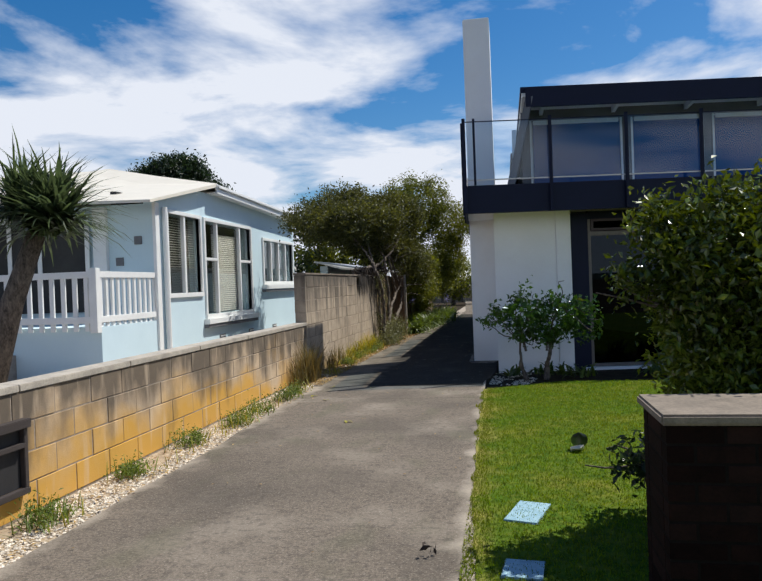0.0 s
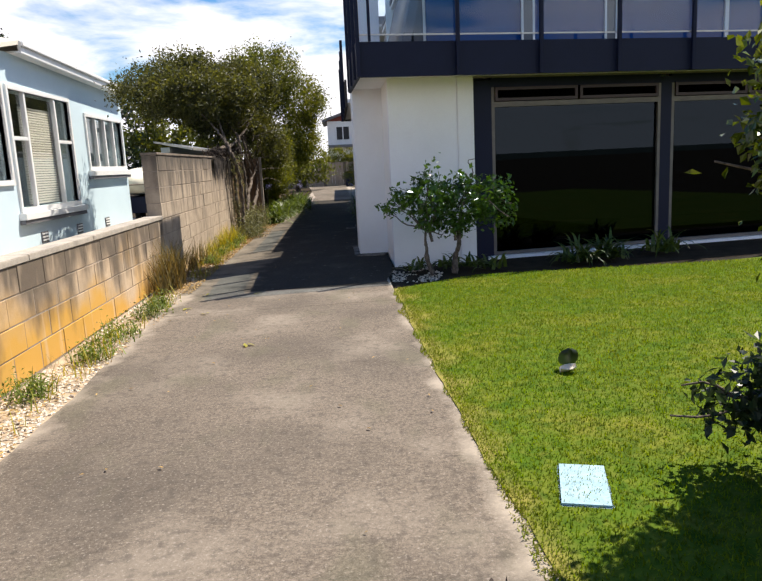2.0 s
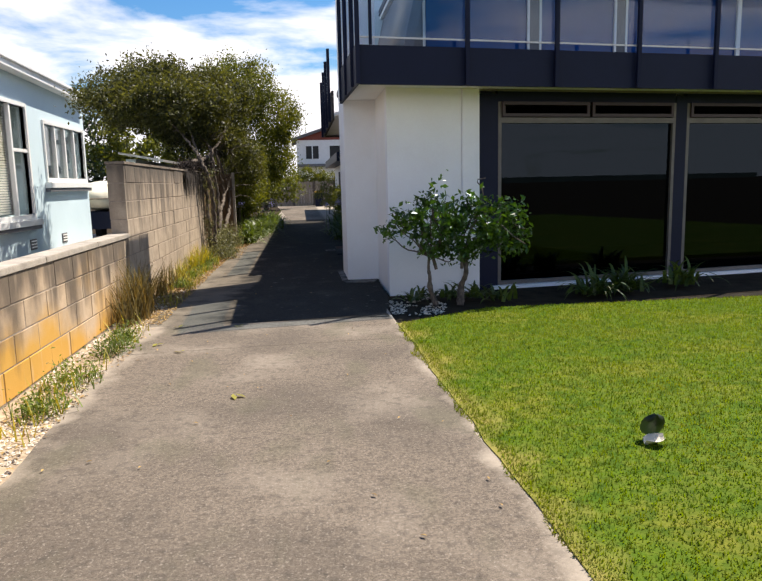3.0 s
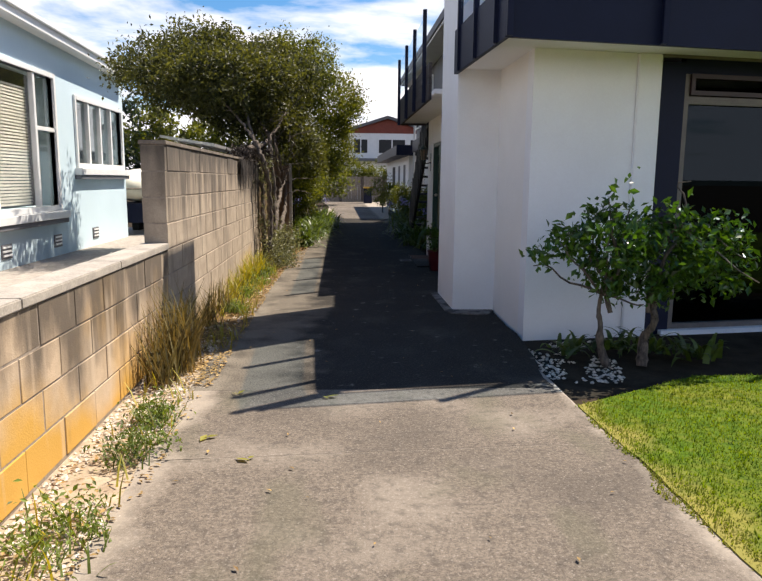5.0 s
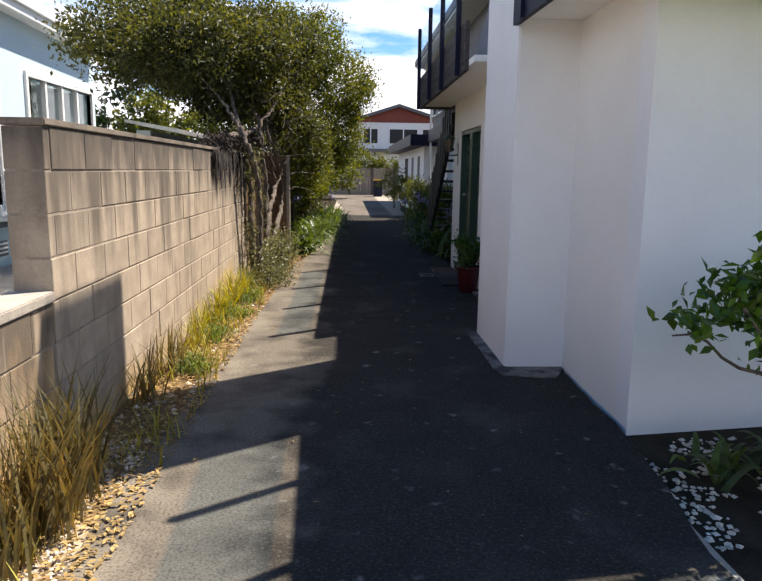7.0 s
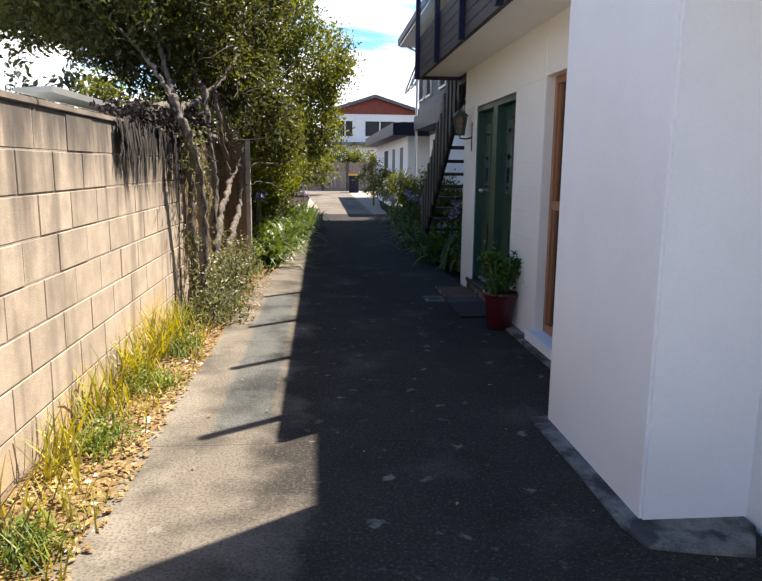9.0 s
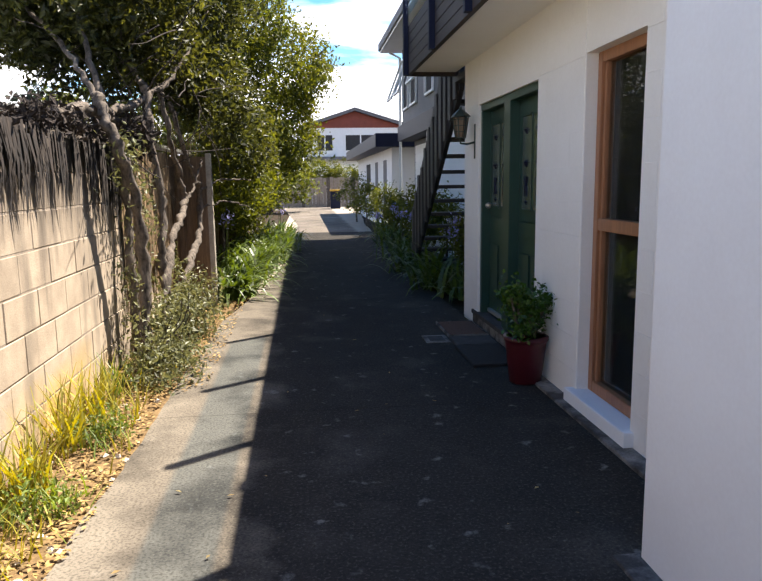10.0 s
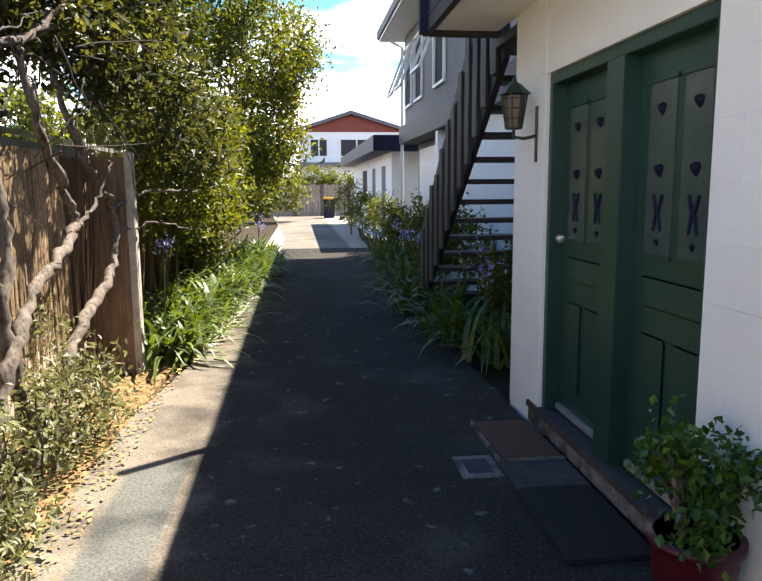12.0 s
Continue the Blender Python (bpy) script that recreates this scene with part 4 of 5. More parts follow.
part("handrail", bar(bmesh.new(), (sx0 - 0.05, sy0, 0.85), (sx0 - 0.05, sy1, 3.3), 0.05, 0.1), BLACKWOOD, stair)
block("landing", BLACKWOOD, stair, SX, 1.3, 17.87, 18.4, 2.40, 2.46)
block("landing_post", BLACKWOOD, stair, 1.0, 1.1, 18.3, 18.4, 0, 2.4)

# ---- lantern, pot, mats by the doors ----
lantern = thing("wall_lantern", (SX, 17.45, 1.7), "aged metal carriage lantern on the wall by the doors", "lantern")
part("back_plate", prism(bmesh.new(), [(SX - 0.012, 17.42), (SX - 0.001, 17.42), (SX - 0.001, 17.47), (SX - 0.012, 17.47)], 1.55, 1.95), COPPER, lantern)
part("arm", tube(bmesh.new(), [(SX - 0.01, 17.445, 1.74), (-0.02, 17.445, 1.72), (-0.1, 17.445, 1.73), (-0.1, 17.445, 1.78)], [0.012] * 4, 8), COPPER, lantern)
part("roof", lathe(bmesh.new(), [(0.12, 2.03), (0.11, 2.045), (0.05, 2.10), (0.02, 2.12), (0.012, 2.15)], (-0.1, 17.445, 0), 6), COPPER, lantern)
part("glass", lathe(bmesh.new(), [(0.055, 1.80), (0.09, 2.02)], (-0.1, 17.445, 0), 6), LANTERNGLASS, lantern, "ribbed amber glass")
bm = bmesh.new()
for k in range(6):
    a = math.pi / 3 * k
    bar(bm, (-0.1 + 0.06 * math.cos(a), 17.445 + 0.06 * math.sin(a), 1.79), (-0.1 + 0.097 * math.cos(a), 17.445 + 0.097 * math.sin(a), 2.03), 0.01)
for z, r in ((1.79, 0.062), (1.86, 0.071), (1.93, 0.082), (2.0, 0.093)):
    ring = [(-0.1 + r * math.cos(math.pi / 3 * k), 17.445 + r * math.sin(math.pi / 3 * k), z) for k in range(7)]
    for a, b in zip(ring, ring[1:]):
        bar(bm, a, b, 0.008)
part("cage", bm, COPPER, lantern, "metal cage bars")
lantern.scale = (0.8, 0.8, 0.8)

pot = thing("plant_pot", (-0.07, 15.4, 0), "tall red glazed pot with a green succulent by the doorstep", "pot")
prof = [(0.9 * r, 0.92 * z) for r, z in ((0.11, 0.0), (0.12, 0.01), (0.155, 0.30), (0.16, 0.32), (0.17, 0.325), (0.17, 0.355), (0.145, 0.355), (0.14, 0.31), (0.001, 0.305))]
part("pot", lathe(bmesh.new(), prof, (-0.07, 15.4, 0.0), 28), REDPOT, pot, "red glazed pot", smooth=True)
part("soil", lathe(bmesh.new(), [(0.001, 0.288), (0.122, 0.29), (0.001, 0.296)], (-0.07, 15.4, 0), 20), EARTH, pot)
bm = bmesh.new()
tips = []
for k in range(9):
    a, r = k * 2.4, 0.04 + 0.012 * k
    top = (-0.07 + r * 1.4 * math.cos(a), 15.4 + r * 1.4 * math.sin(a), 0.42 + 0.036 * ((k * 5) % 7))
    tube(bm, [(-0.07 + r * 0.5 * math.cos(a), 15.4 + r * 0.5 * math.sin(a), 0.31), top], [0.012, 0.008], 6)
    tips.append(top)
part("stem", bm, BARK, pot)
c = np.concatenate([np.array(t) + rng.normal(size=(170, 3)) * (0.045, 0.045, 0.045) for t in tips])
leaves("foliage", c, 0.038, LEAFCITRUS, pot, "fleshy green leaves", width=0.7)

mat_a = thing("door_mat", (-0.08, 17.05, 0.0), "brown coir mat on the step below the doors", "mat")
block("mat", COIR, mat_a, -0.295, 0.045, 16.81, 17.4, 0.0, 0.028, bevel=0.008)
for a, b, c, d in ((-0.31, -0.296, 16.8, 17.41), (-0.31, 0.05, 16.79, 16.804)):
    block("border", FOOTING, mat_a, a, b, c, d, 0.0, 0.03, "pale metal edge strip", bevel=0.003)
mat_b = thing("door_mat", (-0.15, 16.1, 0.0), "black rubber mat on the drive", "mat")
block("mat", RUBBER, mat_b, -0.335, 0.045, 15.8, 16.44, 0.0, 0.022, bevel=0.006)
tagged(block("landing_slab", STEP, None, -0.31, 0.05, 16.46, 16.78, -0.02, 0.02, "", 0.005), "grey concrete slab between the door mats", "slab", kind="structure")
lid = thing("inspection_cover", (-0.43, 16.78, 0), "square concrete inspection cover set in the drive", "cover")
block("rim", FOOTING, lid, -0.535, -0.32, 16.64, 16.92, -0.02, 0.006, "pale concrete rim", bevel=0.002)
block("plate", STEP, lid, -0.495, -0.36, 16.69, 16.87, -0.02, 0.0085, "dark inset plate", bevel=0.001)

# ---- pale blue house over the wall ----
blue = thing("blue_bungalow", (-8, 13, 0), "pale blue plastered bungalow with white trim and cream roof", "house")
BX = -5.0
WINS = [(9.5, 10.6, 1.43, 2.63), (10.8, 12.9, 1.05, 2.62), (13.65, 15.62, 1.6, 2.45)]
ys = [9.2, 9.5, 10.6, 10.8, 12.9, 13.65, 15.62, 15.8]
for a, b in ((9.2, 9.5), (10.6, 10.8), (12.9, 13.65), (15.62, 15.8)):
    block("wall", BLUEWALL, blue, BX - 0.2, BX, a, b, -0.3, 2.84 if b < 10.7 else 3.1, "pale blue plaster wall", bevel=0)
for a, b, z0, z1 in WINS:
    block("wall", BLUEWALL, blue, BX - 0.2, BX, a, b, -0.3, z0, bevel=0)
    block("wall", BLUEWALL, blue, BX - 0.2, BX, a, b, z1, 2.84 if b < 10.7 else 3.1, bevel=0)
block("wall", BLUEWALL, blue, -11, BX - 0.2, 15.6, 15.8, -0.3, 2.9, bevel=0)
block("wall", BLUEWALL, blue, -11, BX - 0.2, 9.2, 9.4, -0.3, 2.75, bevel=0)
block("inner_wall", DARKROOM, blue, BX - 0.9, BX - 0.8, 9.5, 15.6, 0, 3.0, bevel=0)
bm = bmesh.new()
v = [bm.verts.new((x, y, z)) for x in (BX - 0.198, BX - 0.002) for y, z in ((9.2, 2.78), (10.6, 2.842), (10.6, 3.09), (9.2, 2.79))]
for f in ((3, 2, 1, 0), (4, 5, 6, 7), (0, 1, 5, 4), (1, 2, 6, 5), (2, 3, 7, 6), (3, 0, 4, 7)):
    bm.faces.new([v[i] for i in f])
part("wall", bm, BLUEWALL, blue)
block("corner_board", WHITE, blue, BX - 0.02, BX + 0.03, 9.1, 9.22, 0.2, 2.75)


def blue_window(a, b, z0, z1, mullions, low_sill, mid=None):
    w = block("window", WHITE, blue, BX - 0.06, BX + 0.035, a - 0.06, b + 0.06, z0 - 0.07, z0, "white painted timber window")
    for c, d, e, f in ((a - 0.06, a, z0, z1 + 0.06), (b, b + 0.06, z0, z1 + 0.06), (a, b, z1, z1 + 0.06)):
        block("frame", WHITE, w, BX - 0.06, BX + 0.03, c, d, e, f)
    for m in mullions:
        block("mullion", WHITE, w, BX - 0.05, BX + 0.015, m - 0.03, m + 0.03, z0, z1)
    if mid:
        for c, d in mid:
            block("transom", WHITE, w, BX - 0.05, BX + 0.012, c, d, z0 + (z1 - z0) * 0.58, z0 + (z1 - z0) * 0.58 + 0.05)
    o = block("pane", GLASS, w, BX - 0.04, BX - 0.034, a, b, z0, z1, bevel=0)
    o.visible_shadow = False
    if low_sill:
        block("sill", WHITE, w, BX - 0.02, BX + 0.1, a - 0.12, b + 0.14, z0 - 0.16, z0 - 0.072, "deep white sill")
        block("sill_underside", SLATE, w, BX + 0.0, BX + 0.08, a - 0.12, b + 0.12, z0 - 0.22, z0 - 0.165)
    return w


w = blue_window(*WINS[0], [10.05], False)
for k in range(30):
    block("slat", BLIND if k > 9 else SLATE, w, BX - 0.12, BX - 0.085, 9.52, 10.58, 1.46 + k * 0.038, 1.466 + k * 0.038, bevel=0)
w = blue_window(*WINS[1], [11.3, 12.35], True, [(10.8, 11.27), (12.38, 12.9)])
for k in range(38):
    block("slat", BLIND, w, BX - 0.12, BX - 0.08, 11.33, 12.32, 1.08 + k * 0.036, 1.088 + k * 0.036 + 0.016, bevel=0)
blue_window(*WINS[2], [14.14, 14.63, 15.12], True)
for y, z in ((11.4, 0.6), (12.8, 0.6), (14.2, 0.6)):
    v = block("vent", SLATE, blue, BX, BX + 0.012, y - 0.12, y + 0.12, z - 0.08, z + 0.08, "small louvred vent", bevel=0.003)
    for k in range(3):
        block("louvre", WHITE, v, BX + 0.012, BX + 0.022, y - 0.1, y + 0.1, z - 0.05 + k * 0.045, z - 0.03 + k * 0.045, bevel=0)
part("downpipe", tube(bmesh.new(), [(BX + 0.05, 9.35, 2.7), (BX + 0.05, 9.35, 0.0)], [0.04, 0.04], 10), WHITE, blue, "white downpipe")
# roof: hip over the main body, lower skirt over the porch
bm = bmesh.new()
pts_r = [(-4.86, 11.1, 3.25), (-4.86, 15.7, 3.13), (-12, 15.7, 3.13), (-12, 11.1, 3.25), (-7.6, 12.3, 3.9), (-9.5, 13.5, 3.9)]
vv = [bm.verts.new(p) for p in pts_r]
for f in ((0, 1, 5, 4), (1, 2, 5), (2, 3, 4, 5), (3, 0, 4), (3, 2, 1, 0)):
    bm.faces.new([vv[i] for i in f])
part("roof", bm, CREAM, blue, "cream painted roof")
bm = bmesh.new()
bar(bm, (-4.84, 11.0, 3.17), (-4.84, 15.72, 3.05), 0.04, 0.17)
bar(bm, (-4.81, 11.0, 3.21), (-4.81, 15.72, 3.09), 0.05, 0.06)
part("gutter", bm, WHITE, blue, "white gutter and fascia", bevel=0.01)
bm = bmesh.new()
v = [bm.verts.new(p) for p in ((-5.1, 11.0, 3.1), (-4.83, 11.0, 3.1), (-4.83, 15.72, 2.98), (-5.1, 15.72, 2.98), (-5.1, 11.0, 3.12), (-4.83, 11.0, 3.12), (-4.83, 15.72, 3.0), (-5.1, 15.72, 3.0))]
for f in ((3, 2, 1, 0), (4, 5, 6, 7), (0, 1, 5, 4), (1, 2, 6, 5), (2, 3, 7, 6), (3, 0, 4, 7)):
    bm.faces.new([v[i] for i in f])
part("eave_lining", bm, WHITE, blue, "white eave lining")
bm = bmesh.new()
pr = [(-4.85, 8.75, 2.74), (-12, 7.4, 2.74), (-12, 11.5, 3.75), (-7.5, 12.2, 3.85), (-4.84, 11.05, 3.27), (-4.85, 8.75, 2.70), (-12, 7.4, 2.70), (-12, 11.5, 3.71), (-7.5, 12.2, 3.81), (-4.84, 11.05, 3.21)]
vv = [bm.verts.new(p) for p in pr]
for f in ((0, 4, 3, 2, 1), (5, 6, 7, 8, 9), (0, 1, 6, 5), (0, 5, 9, 4)):
    bm.faces.new([vv[i] for i in f])
part("porch_roof", bm, CREAM, blue, "cream roof skirt over the porch")
block("porch_base", BLUEWALL, blue, -9.5, BX, 7.7, 9.2, -0.3, 1.05, "pale blue porch base", bevel=0)
block("porch_pilaster", WHITE, blue, -5.98, -5.77, 9.12, 9.195, 1.05, 2.72, "wide white pilaster")
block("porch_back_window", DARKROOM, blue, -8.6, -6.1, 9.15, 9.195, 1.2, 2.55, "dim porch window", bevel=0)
for x in (-8.64, -7.4, -6.9, -6.12):
    block("porch_window_frame", WHITE, blue, x, x + 0.07, 9.13, 9.149, 1.15, 2.6)
block("porch_window_frame", WHITE, blue, -8.64, -6.05, 9.13, 9.149, 2.55, 2.62)
for z in (2.16, 1.86):
    block("wall_plaque", SLATE, blue, -5.36 - 0.3 * (z < 2), -5.24 - 0.3 * (z < 2), 9.18, 9.199, z, z + 0.12, "small grey wall plaque", bevel=0.003)
rail = thing("porch_balustrade", (-5.5, 8, 1.05), "white painted porch balustrade", "balustrade")
for z in (1.1, 1.66):
    block("rail", WHITE, rail, BX - 0.06, BX, 7.62, 9.1, z, z + 0.08)
    block("rail", WHITE, rail, -8.6, BX - 0.061, 7.62, 7.68, z, z + 0.08)
for k in range(11):
    y = 7.72 + k * 0.135
    block("baluster", WHITE, rail, BX - 0.045, BX - 0.015, y, y + 0.055, 1.0, 1.66)
for k in range(22):
    x = -8.5 + k * 0.158
    block("baluster", WHITE, rail, x, x + 0.06, 7.635, 7.665, 1.0, 1.66)
block("newel", WHITE, rail, BX - 0.09, BX + 0.01, 7.6, 7.7, 0.98, 1.78)
steps = thing("porch_steps", (-7.4, 6.9, 0), "grey concrete steps up to the porch", "steps")
for k in range(4):
    block("step", CONCRETE, steps, -9.0, -6.2, 6.3 + 0.32 * k, 7.7, 0.18 * k, 0.18 * (k + 1))
tagged(block("neighbour_path", CONCRETE, None, -8.6, -3.2, 3, 24.5, -0.1, 0.03, "", 0), "pale concrete path beside the bungalow", "path", kind="structure")

shed = thing("metal_roof_lean_to", (-5, 21, 0), "low shed with a pale metal roof behind the wall", "shed")
bm = bmesh.new()
vv = [bm.verts.new(p) for p in ((-3.25, 14.0, 1.82), (-3.25, 24.0, 1.82), (-4.7, 24.0, 2.1), (-4.7, 17.0, 2.1), (-3.25, 14.0, 1.86), (-3.25, 24.0, 1.86), (-4.7, 24.0, 2.14), (-4.7, 17.0, 2.14))]
for f in ((3, 2, 1, 0), (4, 5, 6, 7), (0, 1, 5, 4), (1, 2, 6, 5), (2, 3, 7, 6), (3, 0, 4, 7)):
    bm.faces.new([vv[i] for i in f])
part("roof", bm, ALU, shed, "pale metal roof")
block("wall", BLUEWALL, shed, -4.6, -4.4, 17.2, 24, -0.1, 2.0, bevel=0)
boat = thing("covered_boat", (-5.0, 17.3, 0.3), "small boat under a cream cover behind the bungalow", "boat")
bm = bmesh.new()
bmesh.ops.create_uvsphere(bm, u_segments=28, v_segments=16, radius=1.0)
for v in bm.verts:
    x, y, z = v.co
    wide = 0.55 * (1 - 0.35 * max(0.0, -y) ** 2)
    v.co = Vector((-5.0 + wide * math.copysign(abs(x) ** 0.8, x), 17.3 + 1.45 * y, 1.24 + (0.34 if z > 0 else 0.28) * math.copysign(abs(z) ** 0.8, z)))
part("cover", bm, TARP, boat, "cream fabric cover", smooth=True)
ring = [(-5.0 + 0.56 * (1 - 0.35 * max(0.0, -math.sin(a)) ** 2) * math.copysign(abs(math.cos(a)) ** 0.8, math.cos(a)), 17.3 + 1.46 * math.sin(a), 1.22) for a in np.linspace(0, 2 * math.pi, 40)]
part("cord", tube(bmesh.new(), ring, [0.012] * 40, 6), DARKCAP, boat, "dark cord round the cover")
block("trailer", NAVY, boat, -5.35, -4.65, 16.2, 18.3, 0.62, 0.96)
for x in (-5.3, -4.7):
    part("wheel", tube(bmesh.new(), [(x - 0.06, 17.5, 0.52), (x + 0.06, 17.5, 0.52)], [0.22, 0.22], 18), RUBBER, boat, "black trailer wheel")

# the bungalow, its porch and the boat stand well back from the wall
FAR, NEAR = 1.38, Vector((-0.85, 1.4, 1.41))
for ob in (blue, rail, steps, boat):
    ob.location = NEAR + FAR * (Vector(ob.location) - NEAR)
    ob.scale = (FAR, FAR, FAR)

# ---- trees ----


def limb(bm, a, b, r0, r1, wobble=0.1, n=6):
    a, b = Vector(a), Vector(b)
    pts_l = []
    for i in range(n + 1):
        f = i / n
        p = a.lerp(b, f)
        if 0 < i < n:
            p += Vector(rng.normal(size=3)) * wobble
        pts_l.append(p)
    for _ in range(1 if n < 5 else 2):
        cut = [pts_l[0]]
        for p, q in zip(pts_l, pts_l[1:]):
            cut += [p.lerp(q, 0.25), p.lerp(q, 0.75)]
        pts_l = cut + [pts_l[-1]]
    m = len(pts_l) - 1
    lumps = 0.0 if r0 < 0.02 else 0.14
    tube(bm, pts_l, [(r0 + (r1 - r0) * i / m) * (1 + lumps * rng.normal()) for i in range(m + 1)], 5 if n < 5 else 9)


tree = thing("spreading_tree", (-2.85, 16.8, 0), "gnarled spreading tree with small olive leaves over the wall", "tree")


def stem_through(points, r0, r1):
    """A gnarled limb that bends smoothly through a few points."""
    p = [Vector(q) for q in points]
    for _ in range(3):
        cut = [p[0]]
        for a, b in zip(p, p[1:]):
            cut += [a.lerp(b, 0.25), a.lerp(b, 0.75)]
        p = cut + [p[-1]]
    m = len(p) - 1
    p = [q + Vector(rng.normal(size=3)) * 0.009 for q in p]
    return tube(bmesh.new(), p, [(r0 + (r1 - r0) * i / m) * 0.85 * (1 + 0.16 * rng.normal()) for i in range(m + 1)], 9)


for pts_t, r0, r1 in (
        ([(-2.78, 16.2, -0.05), (-2.76, 16.17, 0.25), (-2.74, 16.26, 0.9), (-2.76, 16.05, 1.4), (-2.82, 15.85, 1.72), (-2.95, 16.0, 1.98)], 0.06, 0.04),
        ([(-2.86, 16.45, -0.05), (-2.88, 16.35, 0.7), (-2.9, 16.5, 1.3), (-2.95, 16.25, 1.9)], 0.05, 0.035),
        ([(-2.74, 17.2, -0.05), (-2.75, 17.1, 0.3), (-2.76, 16.9, 0.8), (-2.75, 17.06, 1.25), (-2.8, 16.95, 1.75), (-2.85, 17.1, 2.2)], 0.055, 0.035),
        ([(-2.72, 16.5, -0.05), (-2.72, 16.85, 0.6), (-2.72, 17.2, 0.88), (-2.72, 17.68, 1.05), (-2.72, 18.08, 1.2), (-2.74, 17.95, 1.45), (-2.76, 17.6, 1.78), (-2.8, 17.5, 2.2)], 0.045, 0.026),
        ([(-2.7, 17.3, -0.05), (-2.7, 17.75, 0.58), (-2.7, 18.55, 0.74), (-2.7, 18.92, 1.02), (-2.7, 18.9, 1.33), (-2.74, 18.3, 1.64), (-2.8, 18.1, 2.1)], 0.048, 0.026)):
    part("trunk", stem_through(pts_t, r0, r1), BARK, tree, "twisted grey trunk", smooth=True)
for pts_t, r0, r1 in (
        ([(-2.95, 16.0, 1.98), (-3.25, 16.4, 2.4), (-3.7, 16.8, 2.8)], 0.03, 0.014),
        ([(-2.95, 16.25, 1.9), (-2.85, 17.0, 2.05), (-2.75, 18.0, 2.4), (-2.7, 18.9, 2.75)], 0.042, 0.018),
        ([(-3.05, 15.5, 1.82), (-3.0, 15.9, 1.9), (-2.95, 16.4, 1.86)], 0.05, 0.045),
        ([(-2.95, 16.25, 1.9), (-3.2, 16.6, 2.6), (-3.4, 17.2, 3.2)], 0.035, 0.015),
        ([(-2.85, 17.1, 2.2), (-3.3, 17.6, 2.7), (-4.2, 17.9, 3.2)], 0.032, 0.013),
        ([(-2.8, 17.5, 2.2), (-2.6, 18.2, 2.7), (-2.5, 18.8, 3.2)], 0.026, 0.012),
        ([(-2.8, 18.1, 2.1), (-3.2, 18.5, 2.8), (-3.6, 18.8, 3.4)], 0.026, 0.012),
        ([(-2.7, 18.9, 1.3), (-2.5, 19.2, 1.45), (-2.2, 19.5, 1.42)], 0.018, 0.008),
        ([(-2.7, 18.9, 1.1), (-2.45, 19.1, 1.2), (-2.2, 19.3, 1.1)], 0.014, 0.006),
        ([(-2.72, 18.05, 1.2), (-2.68, 18.3, 1.3), (-2.6, 18.5, 1.62)], 0.02, 0.01)):
    part("branch", stem_through(pts_t, r0, r1), BARK, tree, smooth=True)
bm = bmesh.new()
for k in range(60):
    a = np.array((-2.8, 17.4, 2.1)) + np.clip(rng.normal(size=3), -1.4, 0.8) * (0.45, 0.9, 0.5)
    limb(bm, a, a + np.clip(rng.normal(size=3), -1.3, 1.3) * (0.3, 0.4, 0.3), 0.006, 0.002, 0.015, 4)
part("twig", bm, TWIG, tree, smooth=True)["kind"] = "stuff"
blobs = [((-3.5, 17.5, 3.05), (1.0, 1.5, 0.65)), ((-4.4, 17.4, 3.2), (1.1, 1.5, 0.6)), ((-3.7, 18.4, 3.55), (1.2, 1.4, 0.5)), ((-2.9, 19.4, 2.8), (0.6, 0.9, 0.6)), ((-2.35, 20.2, 1.9), (0.45, 0.7, 0.5)), ((-5.0, 18.3, 3.3), (0.6, 0.9, 0.4)), ((-2.75, 17.2, 3.15), (0.5, 0.8, 0.35)), ((-2.7, 18.6, 2.35), (0.35, 0.6, 0.25)), ((-3.3, 16.8, 2.85), (0.6, 0.7, 0.4)), ((-4.0, 16.9, 3.05), (0.7, 0.7, 0.36)), ((-2.7, 19.3, 3.5), (0.7, 1.1, 0.5)), ((-4.1, 18.3, 3.85), (0.8, 0.9, 0.36)), ((-3.0, 18.6, 3.7), (0.6, 0.8, 0.3)), ((-2.85, 18.3, 2.65), (0.55, 0.8, 0.45)), ((-2.55, 19.4, 2.25), (0.45, 0.8, 0.55)), ((-3.5, 18.3, 2.65), (0.7, 0.9, 0.45)), ((-3.3, 17.4, 2.6), (0.5, 0.6, 0.32)), ((-4.4, 18.6, 3.2), (0.9, 1.0, 0.6))]
leaves("crown", clumps(blobs, 32, 0.1, 2100), 0.08, LEAFTREE, tree, "crown of small yellow-olive leaves", upward=0.3)

tree2 = thing("leafy_tree", (-3.2, 24.5, 0), "taller fresh green tree leaning over the drive", "tree")
bm = bmesh.new()
limb(bm, (-3.4, 24.5, -0.05), (-3.2, 24.8, 2.4), 0.16, 0.1)
limb(bm, (-3.2, 24.8, 2.4), (-2.2, 25.0, 4.2), 0.08, 0.03)
limb(bm, (-3.2, 24.8, 2.4), (-3.9, 24.6, 4.6), 0.08, 0.03)
part("trunk", bm, BARK, tree2, smooth=True)
